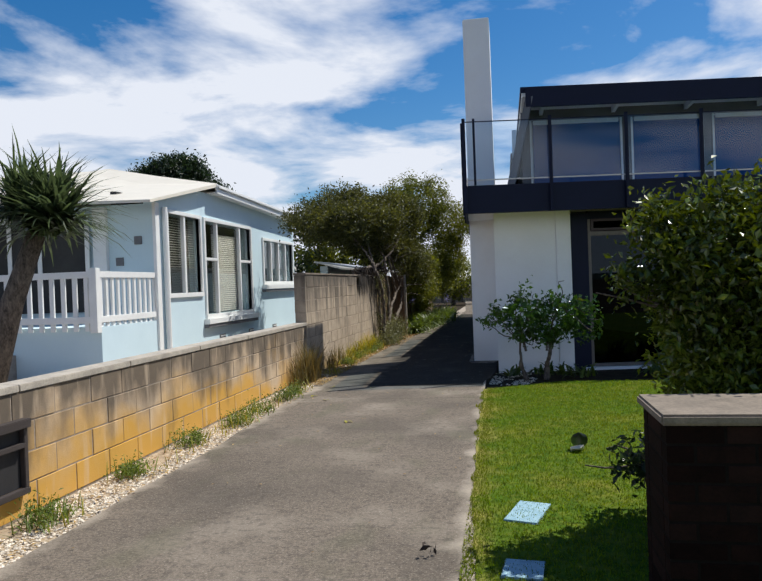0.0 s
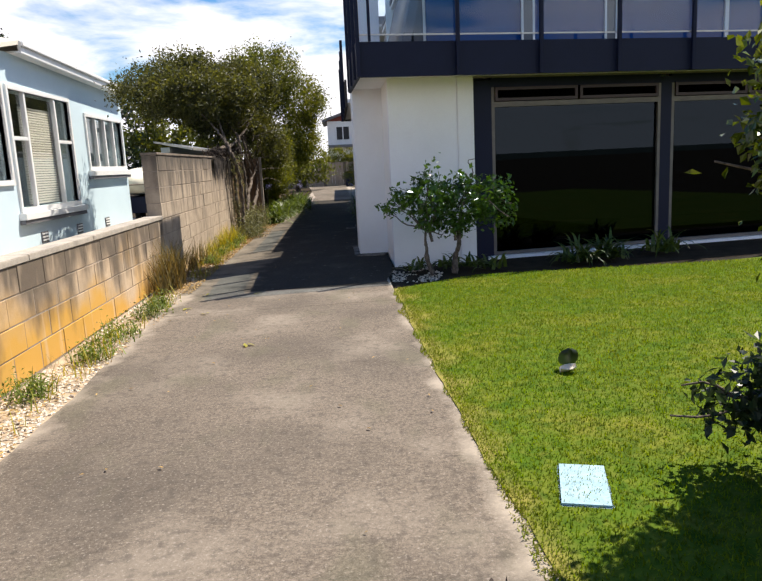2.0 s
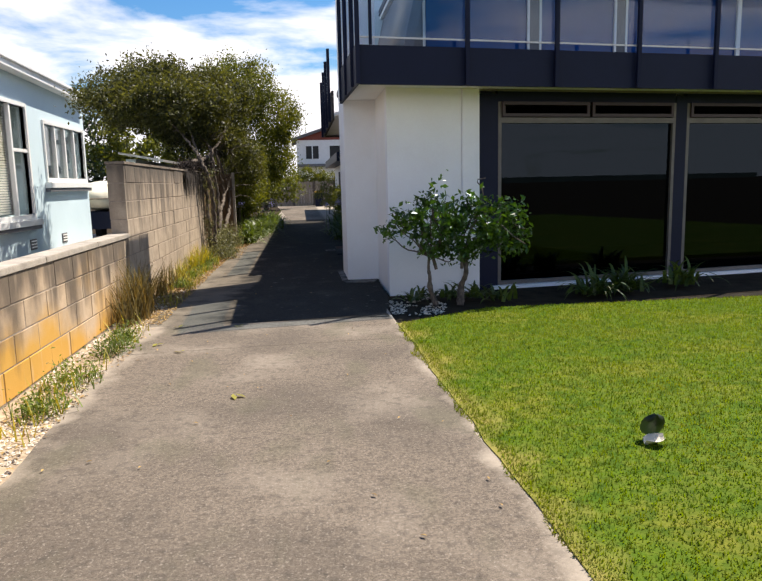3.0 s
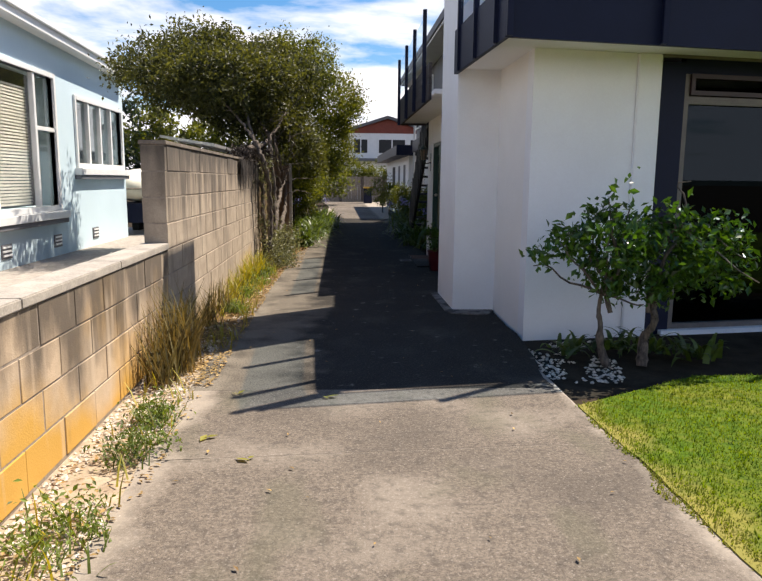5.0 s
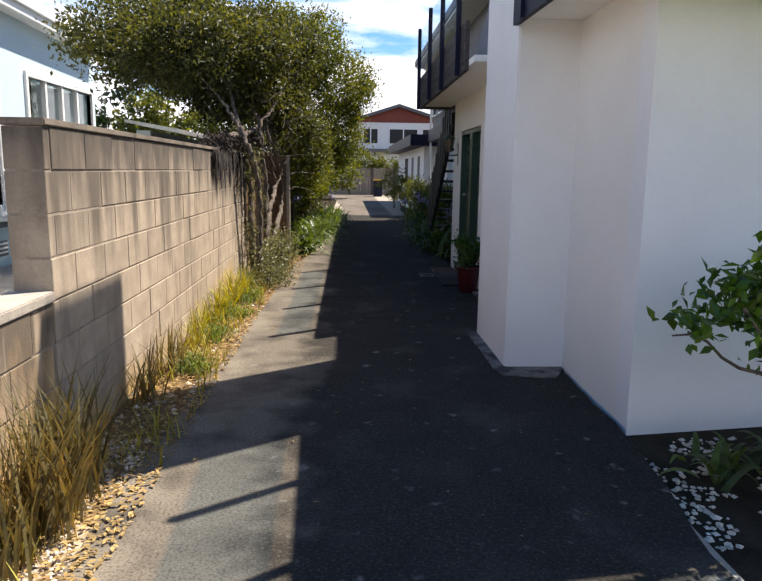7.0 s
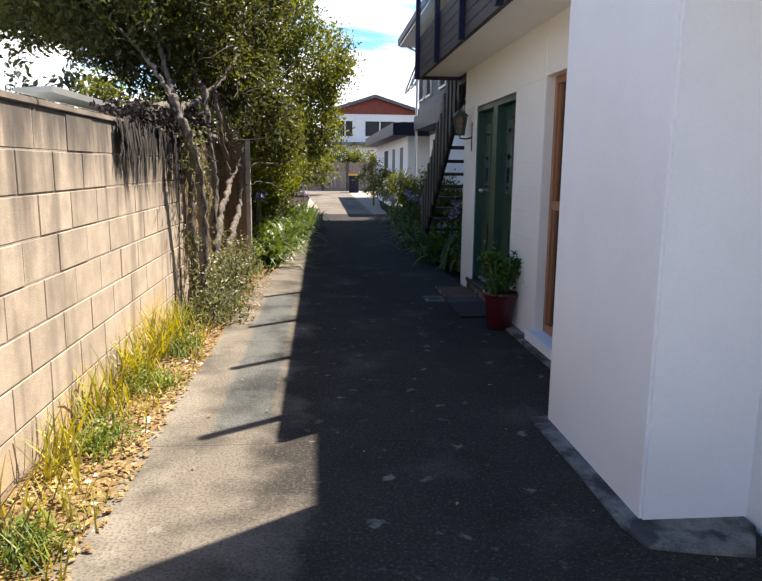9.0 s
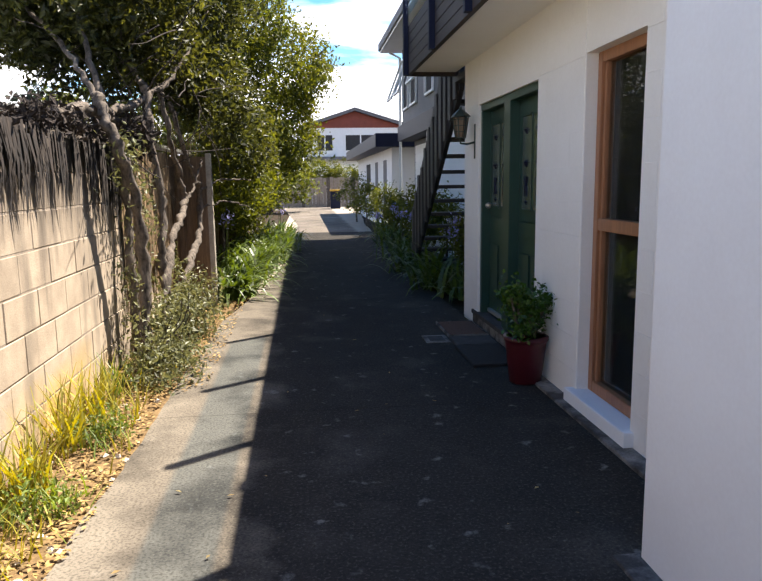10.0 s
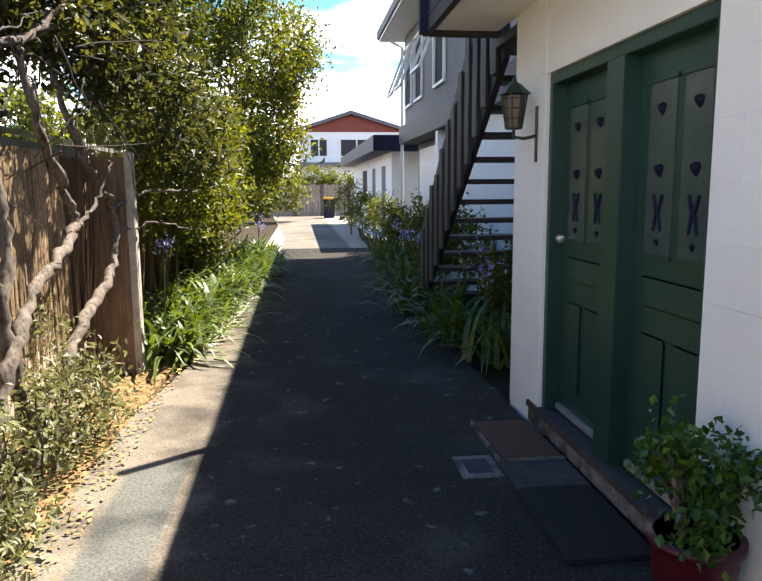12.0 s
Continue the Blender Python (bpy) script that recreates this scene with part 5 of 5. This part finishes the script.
blobs = [((-2.9, 24.8, 4.4), (1.3, 1.6, 1.0)), ((-1.75, 25.2, 3.6), (0.9, 1.5, 0.9)), ((-3.3, 24.0, 3.4), (1.0, 1.4, 1.2)), ((-1.8, 25.5, 2.4), (0.65, 1.3, 0.9)), ((-2.6, 22.6, 1.7), (0.6, 1.5, 0.9)), ((-2.3, 27.5, 2.0), (0.6, 2.0, 1.1))]
leaves("crown", clumps(blobs, 40, 0.12, 1300), 0.09, LEAFFAR, tree2, "dense fresh green crown", upward=0.35)

hedge = thing("shrub", (-2.7, 21, 0), "broad-leaved shrub against the fence", "shrub")
leaves("crown", clumps([((-2.55, 20.8, 1.5), (0.45, 1.2, 0.6)), ((-2.6, 23.0, 1.2), (0.5, 1.4, 0.7))], 34, 0.09, 420), 0.07, LEAFFAR, hedge)

for y in (20.3, 21.2, 22.6, 23.5):
    bm = bmesh.new()
    limb(bm, (-2.75, y, -0.02), (-2.55, y + 0.2, 1.5), 0.025, 0.01, 0.05)
    part("stem", bm, BARK, hedge)

dark = thing("dark_conifer", (-24, 48, 0), "big dark rounded tree behind the bungalow", "tree")
bm = bmesh.new()
limb(bm, (-24, 48, 0), (-24, 48, 7), 0.4, 0.2)
part("trunk", bm, BARK, dark)
blobs = [((-26.0, 48, 9.0), (3.0, 2.5, 1.6)), ((-23.6, 48, 9.8), (2.6, 2.5, 1.7)), ((-21.4, 48, 8.4), (1.7, 2.0, 1.0)), ((-28.0, 48, 7.8), (2.0, 2.0, 1.2))]
leaves("crown", clumps(blobs, 40, 0.3, 1100), 0.3, LEAFDARK, dark)
for x, y, z, s, m in ((-9.0, 38, 3.6, 1.5, LEAFFAR), (-5.5, 34, 3.4, 1.2, LEAFFAR), (-3.0, 44, 2.0, 1.3, LEAFFAR), (-0.6, 52.5, 2.0, 0.8, LEAFFAR), (0.9, 52.5, 1.9, 0.8, LEAFFAR), (-13.5, 42, 3.6, 2.2, LEAFDARK)):
    t = thing("garden_tree", (x, y, 0), "leafy green garden tree beyond the fence", "tree")
    bm = bmesh.new()
    limb(bm, (x, y, 0), (x + 0.2, y, z), 0.12 * s, 0.05 * s)
    part("trunk", bm, BARK, t)
    leaves("crown", clumps([((x, y, z), (s * 1.3, s * 1.2, s)), ((x + s * 0.7, y, z - s * 0.6), (s, s, s * 0.7)), ((x - s * 0.8, y, z - s * 0.4), (s, s, s * 0.8))], 30, 0.13 * s, 110), 0.19 * s, m, t)

yucca = thing("cabbage_tree", (-5.4, 6.5, 0), "leaning cabbage tree with a spiky green head", "tree")
bm = bmesh.new()
tube(bm, [(-5.9, 6.5, 0), (-5.45, 6.5, 1.4), (-5.05, 6.5, 2.3)], [0.16, 0.13, 0.1], 10)
part("trunk", bm, BARK, yucca, smooth=True)
heads = np.array([(-5.0, 6.5, 2.3), (-5.35, 6.6, 2.45), (-4.75, 6.4, 2.3)])
blades("crown", np.repeat(heads, 330, axis=0) + rng.normal(size=(990, 3)) * 0.06, 0.85, 0.045, LEAFYUCCA, yucca, "spiky strap leaves", lean=1.7, droop=1.1)

# ---- fence with dead creeper, white gate post ----
brush = thing("brush_fence", (-2.95, 19, 0), "dark brushwood fence with dry twigs", "fence")
block("panel", BRUSH, brush, -3.06, -3.0, 18.61, 30, -0.05, 1.68, bevel=0)
tw = uniform(900, -3.0, -2.93, 18.65, 25, 0)
blades("twig", tw + (0, 0, 0.02), 1.9, 0.02, BRUSH, brush, "upright brushwood", lean=0.1, droop=0.05, segments=2)
verts, faces = [], []
y = 14.4
while y < 16.7:
    reach, spread = rng.uniform(0.25, 0.55 if y < 15.2 else 1.15), rng.uniform(0.03, 0.1)
    for _ in range(int(620 * spread)):
        yy, x, z = y + rng.normal() * spread, rng.uniform(-2.985, -2.945), 1.72 - rng.uniform(0, 0.08)
        ln, w, k = reach * rng.uniform(0.4, 1.1), rng.uniform(0.006, 0.022), len(verts)
        sway = rng.normal() * 0.05
        verts += [(x, yy - w, z), (x, yy + w, z), (x + 0.012, yy + w * 0.6 + sway * 0.5, z - ln * 0.6), (x + 0.012, yy - w * 0.6 + sway * 0.5, z - ln * 0.6), (x, yy + sway, z - ln)]
        faces += [(k, k + 1, k + 2, k + 3), (k + 3, k + 2, k + 4)]
    y += rng.uniform(0.12, 0.36)
tagged(cloth("dead_creeper", verts, faces, STRAND), "dead black creeper strands hanging from the wall top", "creeper", kind="stuff")
verts, faces = [], []
for _ in range(900):
    yy, x, z = rng.uniform(16.6, 18.55), rng.uniform(-2.985, -2.955), 1.7 - rng.uniform(0, 0.06)
    ln, w, k, sway = rng.uniform(0.35, 1.35), rng.uniform(0.005, 0.014), len(verts), rng.normal() * 0.05
    verts += [(x, yy - w, z), (x + 0.006, yy, z), (x, yy + w, z), (x + 0.004, yy + w * 0.6 + sway, z - ln), (x + 0.008, yy + sway, z - ln), (x + 0.004, yy - w * 0.6 + sway, z - ln)]
    faces += [(k, k + 1, k + 4, k + 5), (k + 1, k + 2, k + 3, k + 4)]
tagged(cloth("reed_screen", verts, faces, REED), "ragged dry reeds hanging over the wall end", "reeds", kind="stuff")
tops = clumps([((-3.05, 15.6, 1.76), (0.14, 1.2, 0.08)), ((-3.0, 16.9, 1.8), (0.2, 0.5, 0.16))], 40, 0.05, 90)
tagged(leaves("creeper_mat", tops, 0.06, TWIG), "matted dead creeper on the wall top", "creeper", kind="stuff")
ivy = clumps([((-2.82, 16.35, 0.55), (0.1, 0.35, 0.45)), ((-2.86, 16.7, 1.2), (0.08, 0.5, 0.35)), ((-2.8, 17.6, 0.45), (0.1, 0.6, 0.35)), ((-2.84, 16.1, 1.55), (0.1, 0.35, 0.18))], 16, 0.06, 95)
tagged(leaves("climbing_ivy", ivy, 0.05, LEAFGREY), "straggling ivy leaves climbing the twisted trunks", "creeper", kind="stuff")
post = thing("gate_post", (-2.6, 19.05, 0), "weathered pale timber post", "post")
block("post", CAP, post, -2.63, -2.575, 18.98, 19.1, -0.05, 1.72, bevel=0.006)
block("board", BRUSH, post, -2.92, -2.632, 18.99, 19.06, 0.0, 1.68, "brown board beside the post")

# ---- low plants ----
vine = thing("ground_shrub", (-2.65, 16.6, 0), "straggling grey-green shrub at the foot of the trees", "shrub")
leaves("foliage", clumps([((-2.65, 16.4, 0.2), (0.2, 0.7, 0.26)), ((-2.58, 17.3, 0.22), (0.22, 0.6, 0.32)), ((-2.55, 15.9, 0.1), (0.2, 0.5, 0.12))], 24, 0.07, 210), 0.05, LEAFGREY, vine)

bm = bmesh.new()
for k in range(26):
    y = 15.9 + 1.7 * k / 25
    limb(bm, (-2.66 + rng.normal() * 0.06, y, -0.02), (-2.6 + rng.normal() * 0.14, y + rng.normal() * 0.2, rng.uniform(0.2, 0.55)), 0.007, 0.003, 0.02, 4)
part("stem", bm, TWIG, vine, "thin dry stems")["kind"] = "stuff"


def strap_plant(x, y, n, length, mat=LEAFSTRAP, label="clump of glossy strap-leaved agapanthus", spread=0.16, flowers=0):
    t = thing("agapanthus", (x, y, 0), label, "plant", group="strap-leaved clumps")
    root = np.array((x, y, 0.0)) + rng.normal(size=(n, 3)) * (spread, spread, 0)
    blades("leaves", root, length, 0.046, mat, t, lean=1.15, droop=1.9, segments=6)
    for k in range(flowers):
        fx, fyy, h = x + rng.normal() * 0.25, y + rng.normal() * 0.3, rng.uniform(0.75, 1.0)
        part("stalk", tube(bmesh.new(), [(fx, fyy, 0), (fx + 0.04, fyy, h)], [0.008, 0.006], 5), LEAFSTRAP, t)
        leaves("flower", np.array((fx + 0.04, fyy, h)) + rng.normal(size=(40, 3)) * 0.045, 0.05, PETAL, t, "lilac flower head")["kind"] = "stuff"
    return t


for y in np.arange(19.4, 27.5, 0.62):
    strap_plant(edge(LEFT, y) - 0.28 - rng.uniform(0, 0.15), y, 130, 0.72, flowers=1 if y > 26 or 19.9 < y < 20.3 else 0)
    strap_plant(edge(LEFT, y) - 0.6, y + 0.3, 50, 0.8)
for x, y, n, f in ((0.35, 18.9, 70, 1), (0.15, 19.6, 80, 0), (0.25, 20.4, 80, 1), (0.1, 21.3, 80, 1), (0.3, 22.2, 80, 2), (0.25, 23.2, 80, 1), (0.45, 24.4, 70, 1), (0.35, 25.6, 70, 0), (0.5, 27.0, 70, 1), (0.6, 28.4, 60, 0), (0.7, 30.0, 60, 0)):
    strap_plant(x, y, n, 0.75, flowers=f)
for x, y, z, s in ((0.75, 22.0, 0.7, 0.45), (0.7, 24.0, 0.8, 0.5), (0.7, 26.5, 0.7, 0.5), (0.6, 29.0, 0.8, 0.5), (0.4, 32.5, 0.8, 0.6), (0.3, 35.0, 1.0, 0.7), (0.7, 19.8, 0.55, 0.35)):
    t = thing("garden_shrub", (x, y, 0), "dark green shrub beside the garages", "shrub", group="shrubs by the garages")
    bm = bmesh.new()
    limb(bm, (x, y, -0.02), (x, y, z), 0.03, 0.015, 0.02, 3)
    part("stem", bm, BARK, t)
    leaves("foliage", clumps([((x, y, z), (s, s, s * 0.9))], 30, 0.08, 60), 0.08, LEAFFAR, t)

for x, y, n, ln, lean, m in ((-2.84, 9.3, 90, 0.5, 0.4, LEAFDRY), (-2.8, 9.6, 150, 0.62, 0.4, LEAFDRY), (-2.82, 9.95, 130, 0.6, 0.4, LEAFDRY), (-2.88, 11.25, 40, 0.36, 0.7, LEAFDRY), (-2.86, 11.9, 50, 0.42, 0.6, LEAFDRY), (-2.87, 12.7, 50, 0.34, 0.8, LEAFGOLD), (-2.87, 13.4, 60, 0.36, 0.8, LEAFGOLD), (-2.85, 14.0, 80, 0.4, 0.7, LEAFGOLD), (-2.84, 14.6, 80, 0.4, 0.7, LEAFGOLD), (-2.82, 15.1, 70, 0.38, 0.8, LEAFGOLD), (-2.8, 15.6, 40, 0.32, 0.8, LEAFSTRAP)):
    t = thing("tall_grass", (x, y, 0), "tuft of tall dry grass against the block wall", "grass", group="tufts along the wall")
    blades("blades", np.array((x, y, 0)) + rng.normal(size=(n, 3)) * (0.06, 0.11, 0), ln, 0.012, m, t, lean=lean, droop=0.7, segments=3)
for x, y, r in ((-2.7, 7.1, 0.2), (-2.82, 5.5, 0.14), (-2.68, 6.4, 0.15), (-2.65, 8.0, 0.15), (-2.8, 4.4, 0.12), (-2.7, 8.5, 0.1), (-2.72, 12.9, 0.12), (-2.7, 11.9, 0.1), (-2.75, 3.3, 0.14), (-2.7, 13.8, 0.14), (-2.7, 14.7, 0.16)):
    t = thing("weed", (x, y, 0), "low green weed growing in the gravel strip", "plant", group="weeds in the gravel")
    leaves("foliage", clumps([((x, y, r * 0.4), (r, r * 1.4, r * 0.4))], 20, 0.045, 22), 0.032, LEAFWEED, t)
    blades("tuft", np.array((x, y, 0)) + rng.normal(size=(70, 3)) * (r * 0.5, r * 0.8, 0), 0.15, 0.008, LEAFWEED, t, lean=0.9, droop=0.8, segments=3)["kind"] = "stuff"

strip_ob = tagged(part("gravel_strip", prism(bmesh.new(), [(-3.0, -3), (-2.5, -3), (-2.48, 5), (-2.6, 9), (-2.6, 9.6), (-2.8, 9.75), (-3.0, 9.6)], -0.06, -0.012), SHELLGRIT), "dry gravel strip along the wall", "gravel", kind="structure")
tagged(part("earth_strip", prism(bmesh.new(), [(-3.0, 9.61), (-2.8, 9.76), (-2.6, 9.61), (-2.57, 11), (-2.45, 15), (-2.38, 18.9), (-2.2, 20), (-3.0, 20)], -0.06, -0.01), DRYLITTER), "brown earth strip covered in dry litter", "earth", kind="structure")
sp = uniform(7500, -2.98, -2.52, 1.0, 10.6, -0.008)
sp = sp[np.array([noise.noise((p[0] * 2.4, p[1] * 1.5, 4.4)) for p in sp]) > -0.3]
tagged(stones("limestone_chips", sp, 0.0125, LIME), "white crushed limestone and shell", "gravel", kind="stuff")
sp = uniform(130, -2.95, -2.48, 10.5, 15.5, -0.004)
tagged(stones("limestone_chips", sp, 0.022, LIME), "scattered white stones in dry litter", "gravel", kind="stuff")
lt = np.concatenate([uniform(4200, -2.95, -2.48, 9.2, 16.0, 0.012), uniform(1100, -2.95, -2.5, 2, 9.5, 0.01), uniform(1500, -2.85, -2.25, 15.5, 20.5, 0.012)])
scrub = np.concatenate([uniform(900, -2.95, -2.5, 10.2, 16.5, 0.0), uniform(260, -2.9, -2.55, 3.0, 9.4, 0.0)])
scrub = scrub[np.array([noise.noise((p[0] * 3, p[1] * 1.3, 2.2)) for p in scrub]) > -0.05]
tagged(blades("scrub_grass", scrub, 0.17, 0.008, LEAFGOLD, lean=0.8, droop=0.9, segments=2), "short dry yellow-green grass in the gravel strip", "grass", kind="stuff")
tagged(leaves("leaf_litter", lt, 0.036, LITTER, upward=0.95, fold=0.2), "dry fallen leaves along the wall", "leaves", kind="stuff")
sp = uniform(700, -0.04, 0.75, 9.35, 10.66, -0.045)
sp = sp[np.array([noise.noise((p[0] * 4, p[1] * 4, 5.5)) for p in sp]) > 0.0]
tagged(stones("limestone_chips", sp[sp[:, 1] > 9.0 + 0.25 * np.abs(sp[:, 0] - 0.3)], 0.016, LIME), "white stones in the bed before the house", "gravel", kind="stuff")
dl = np.concatenate([uniform(70, -2.4, -0.1, 2, 14, 0.012), uniform(30, -2.0, -0.2, 14, 24, 0.012)])
tagged(leaves("drive_litter", dl, 0.03, LITTER, upward=0.95), "stray dry leaves on the drive", "leaves", kind="stuff")

# ---- shrubs in front ----


def bush(name, label, base, stems, blobs, count, size, mat, per=30, spread=0.09):
    t = thing(name, base, label, "shrub")
    bm = bmesh.new()
    for a, b, r in stems:
        limb(bm, a, b, r, r * 0.4, 0.03, 5)
    for c, r in blobs:
        for _ in range(2 if name == "citrus_bush" else 5):
            q = np.array(c) + rng.normal(size=3) * np.array(r) * 0.6
            limb(bm, stems[-1][1] if name == "citrus_bush" and q[0] > 0.7 else stems[0][1], q, 0.012, 0.004, 0.03, 4)
    part("stem", bm, BARK, t, smooth=True)
    leaves("foliage", clumps(blobs, per, spread, count), size, mat, t, width=0.55)
    return t


bush("citrus_bush", "small open citrus bush with glossy leaves before the wall", (0.62, 9.75, 0), [((0.5, 9.75, -0.03), (0.42, 9.75, 0.55), 0.035), ((0.78, 9.75, -0.03), (0.85, 9.75, 0.6), 0.045), ((0.5, 9.75, 0.4), (0.5, 9.75, 1.2), 0.02), ((0.8, 9.75, 0.4), (1.0, 9.75, 1.1), 0.02)],
     [((0.45, 9.75, 0.95), (0.36, 0.4, 0.26)), ((0.95, 9.75, 0.9), (0.38, 0.4, 0.28)), ((0.1, 9.75, 0.85), (0.24, 0.28, 0.1)), ((1.35, 9.75, 0.78), (0.22, 0.28, 0.2)), ((0.5, 9.75, 1.22), (0.1, 0.14, 0.16)), ((0.85, 9.75, 1.15), (0.15, 0.15, 0.12)), ((0.7, 9.75, 0.65), (0.4, 0.3, 0.14)), ((1.25, 9.75, 1.0), (0.25, 0.28, 0.16)), ((0.2, 9.75, 1.0), (0.2, 0.25, 0.12))], 250, 0.072, LEAFCITRUS, 14, 0.06)
for x, y in ((0.35, 10.1), (0.75, 10.25), (1.05, 10.1), (1.3, 9.9)):
    strap_plant(x, y, 26, 0.3, label="small dark bedding plant before the white wall", spread=0.08)
bush("hibiscus_bush", "large glossy yellow-green bush above the brick pier", (1.75, 3.4, 0), [((1.6, 3.3, -0.05), (1.5, 3.4, 1.2), 0.05), ((1.9, 3.5, -0.05), (2.0, 3.5, 1.5), 0.06)],
     [((1.5, 3.45, 1.5), (0.45, 0.5, 0.45)), ((2.1, 3.5, 1.45), (0.6, 0.6, 0.68)), ((1.38, 3.4, 1.0), (0.3, 0.4, 0.45)), ((2.0, 3.3, 0.75), (0.6, 0.6, 0.6)), ((1.15, 3.55, 1.72), (0.14, 0.2, 0.16)), ((0.95, 3.45, 1.42), (0.14, 0.1, 0.06)), ((2.7, 3.7, 1.2), (0.6, 0.6, 0.8))], 1900, 0.05, LEAFBUSH, 44, 0.06)
bush("fern_bush", "dark feathery shrub on the lawn by the pier", (1.35, 3.5, 0), [((1.4, 3.5, -0.02), (1.2, 3.6, 0.35), 0.02)], [((1.15, 3.6, 0.36), (0.3, 0.3, 0.12)), ((1.5, 3.4, 0.35), (0.35, 0.35, 0.25))], 90, 0.06, LEAFDARK, 24, 0.06)
for x, y, n in ((2.5, 10.0, 60), (3.0, 10.2, 70), (3.9, 10.5, 50)):
    strap_plant(x, y, n, 0.5, label="dark strap-leaved plant below the big window", spread=0.1)

pier = thing("brick_pier", (1.1, 2.4, 0), "brick letterbox pier coloured near black for shade, with a cement cap", "pier")
PX0, PX1, PY0, PY1, PZ = 0.84, 1.75, 2.2, 2.68, 0.86
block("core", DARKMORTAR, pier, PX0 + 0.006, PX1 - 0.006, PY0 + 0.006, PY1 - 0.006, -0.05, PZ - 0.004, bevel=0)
bricks = {}


def brick(px, py, pz, lx, ly):
    key = (round(lx, 3), round(ly, 3))
    if key not in bricks:
        bm = box(bmesh.new(), 0.004, lx - 0.004, 0.004, ly - 0.004, 0.004, 0.0745)
        bmesh.ops.bevel(bm, geom=list(bm.edges), offset=0.004, segments=1, affect="EDGES")
        me = bpy.data.meshes.new("brick")
        bm.to_mesh(me)
        bm.free()
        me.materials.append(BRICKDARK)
        bricks[key] = me
    o = new("brick", bricks[key])
    o.parent = pier
    o.location = (px - 1.1, py - 2.4, pz)


for c in range(11):
    z, sh = c * 0.078, (c % 2) * 0.115
    x = PX0 - sh
    while x < PX1 - 0.03:
        a, b = max(x, PX0), min(x + 0.2275, PX1)
        for py in (PY0, PY1 - 0.1):
            brick(a, py, z, b - a, 0.1)
        x += 0.2275
    brick(PX0, PY0 + 0.1, z, 0.1, PY1 - PY0 - 0.2)
block("cap", DARKCAP, pier, PX0 - 0.02, PX1 + 0.02, PY0 - 0.02, PY1 + 0.02, PZ, PZ + 0.045, "rough cement cap", bevel=0.01)

# ---- things on the lawn ----
for x, y, a in ((0.32, 3.68, -16), (0.27, 2.8, -6)):
    t = thing("stepping_tile", (x, y, 0.02), "pale blue stepping tile sunk in the lawn", "tile", group="tiles in the lawn")
    me = part("tile", box(bmesh.new(), x - 0.11, x + 0.11, y - 0.2 + 0.08 * (y < 3), y + 0.2 - 0.08 * (y < 3), 0.0, 0.036), BOARD, t, bevel=0.01)
    t.matrix_basis = Matrix.Translation((x, y, 0.0)) @ pose(0, 0, 0, 0, 0, a)
lf = thing("fallen_leaf", (0.77, 5.25, 0.02), "big curled pale leaf lying on the grass", "leaf")
bm = bmesh.new()
for i in range(7):
    for j in range(5):
        u, v = i / 6, j / 4 - 0.5
        bm.verts.new((0.72 + 0.11 * u, 5.25 + 0.12 * v * math.sin(math.pi * (0.1 + 0.8 * u)), 0.012 + 0.06 * abs(v) + 0.02 * u * u))
bm.verts.ensure_lookup_table()
for i in range(6):
    for j in range(4):
        q = i * 5 + j
        bm.faces.new([bm.verts[k] for k in (q, q + 5, q + 6, q + 1)])
part("blade", bm, CREAM, lf)
bm = bmesh.new()
grid = []
for i in range(7):
    for j in range(7):
        u, v = i / 6 * 2 - 1, j / 6
        half = 0.065 * math.sqrt(max(0.0, 1 - (2 * v - 1) ** 2)) + 0.004
        grid.append(bm.verts.new((0.8 + u * half, 5.31 + 0.035 * u * u - 0.04 * v, 0.02 + 0.14 * v)))
for i in range(6):
    for j in range(6):
        bm.faces.new([grid[k] for k in (i * 7 + j, i * 7 + j + 7, i * 7 + j + 8, i * 7 + j + 1)])
part("green_half", bm, LEAFDARK, lf, "dark green upright half of the leaf", smooth=True)
for x, y in ((-0.22, 2.95),):
    tagged(leaves("curled_leaf", np.array((x, y, 0.03)) + rng.normal(size=(6, 3)) * 0.016, 0.055, TWIG), "curled dark brown leaf lying on the drive", "leaf")
for x, y in ((-2.35, 8.2), (-2.1, 7.9), (-2.3, 9.0), (-1.7, 8.9), (-1.5, 6.5)):
    tagged(leaves("yellow_leaf", np.array([(x, y, 0.012), (x + 0.04, y + 0.02, 0.014)]), 0.075, LEAFGOLD, upward=0.995, fold=0.05), "pale yellow leaf lying on the drive", "leaf")

hill = tagged(part("far_hills", prism(bmesh.new(), [(-400, -320), (400, -320), (400, -300), (-400, -300)], -0.05, 3), HILL), "dark wooded hills across the road", "backdrop", kind="structure")
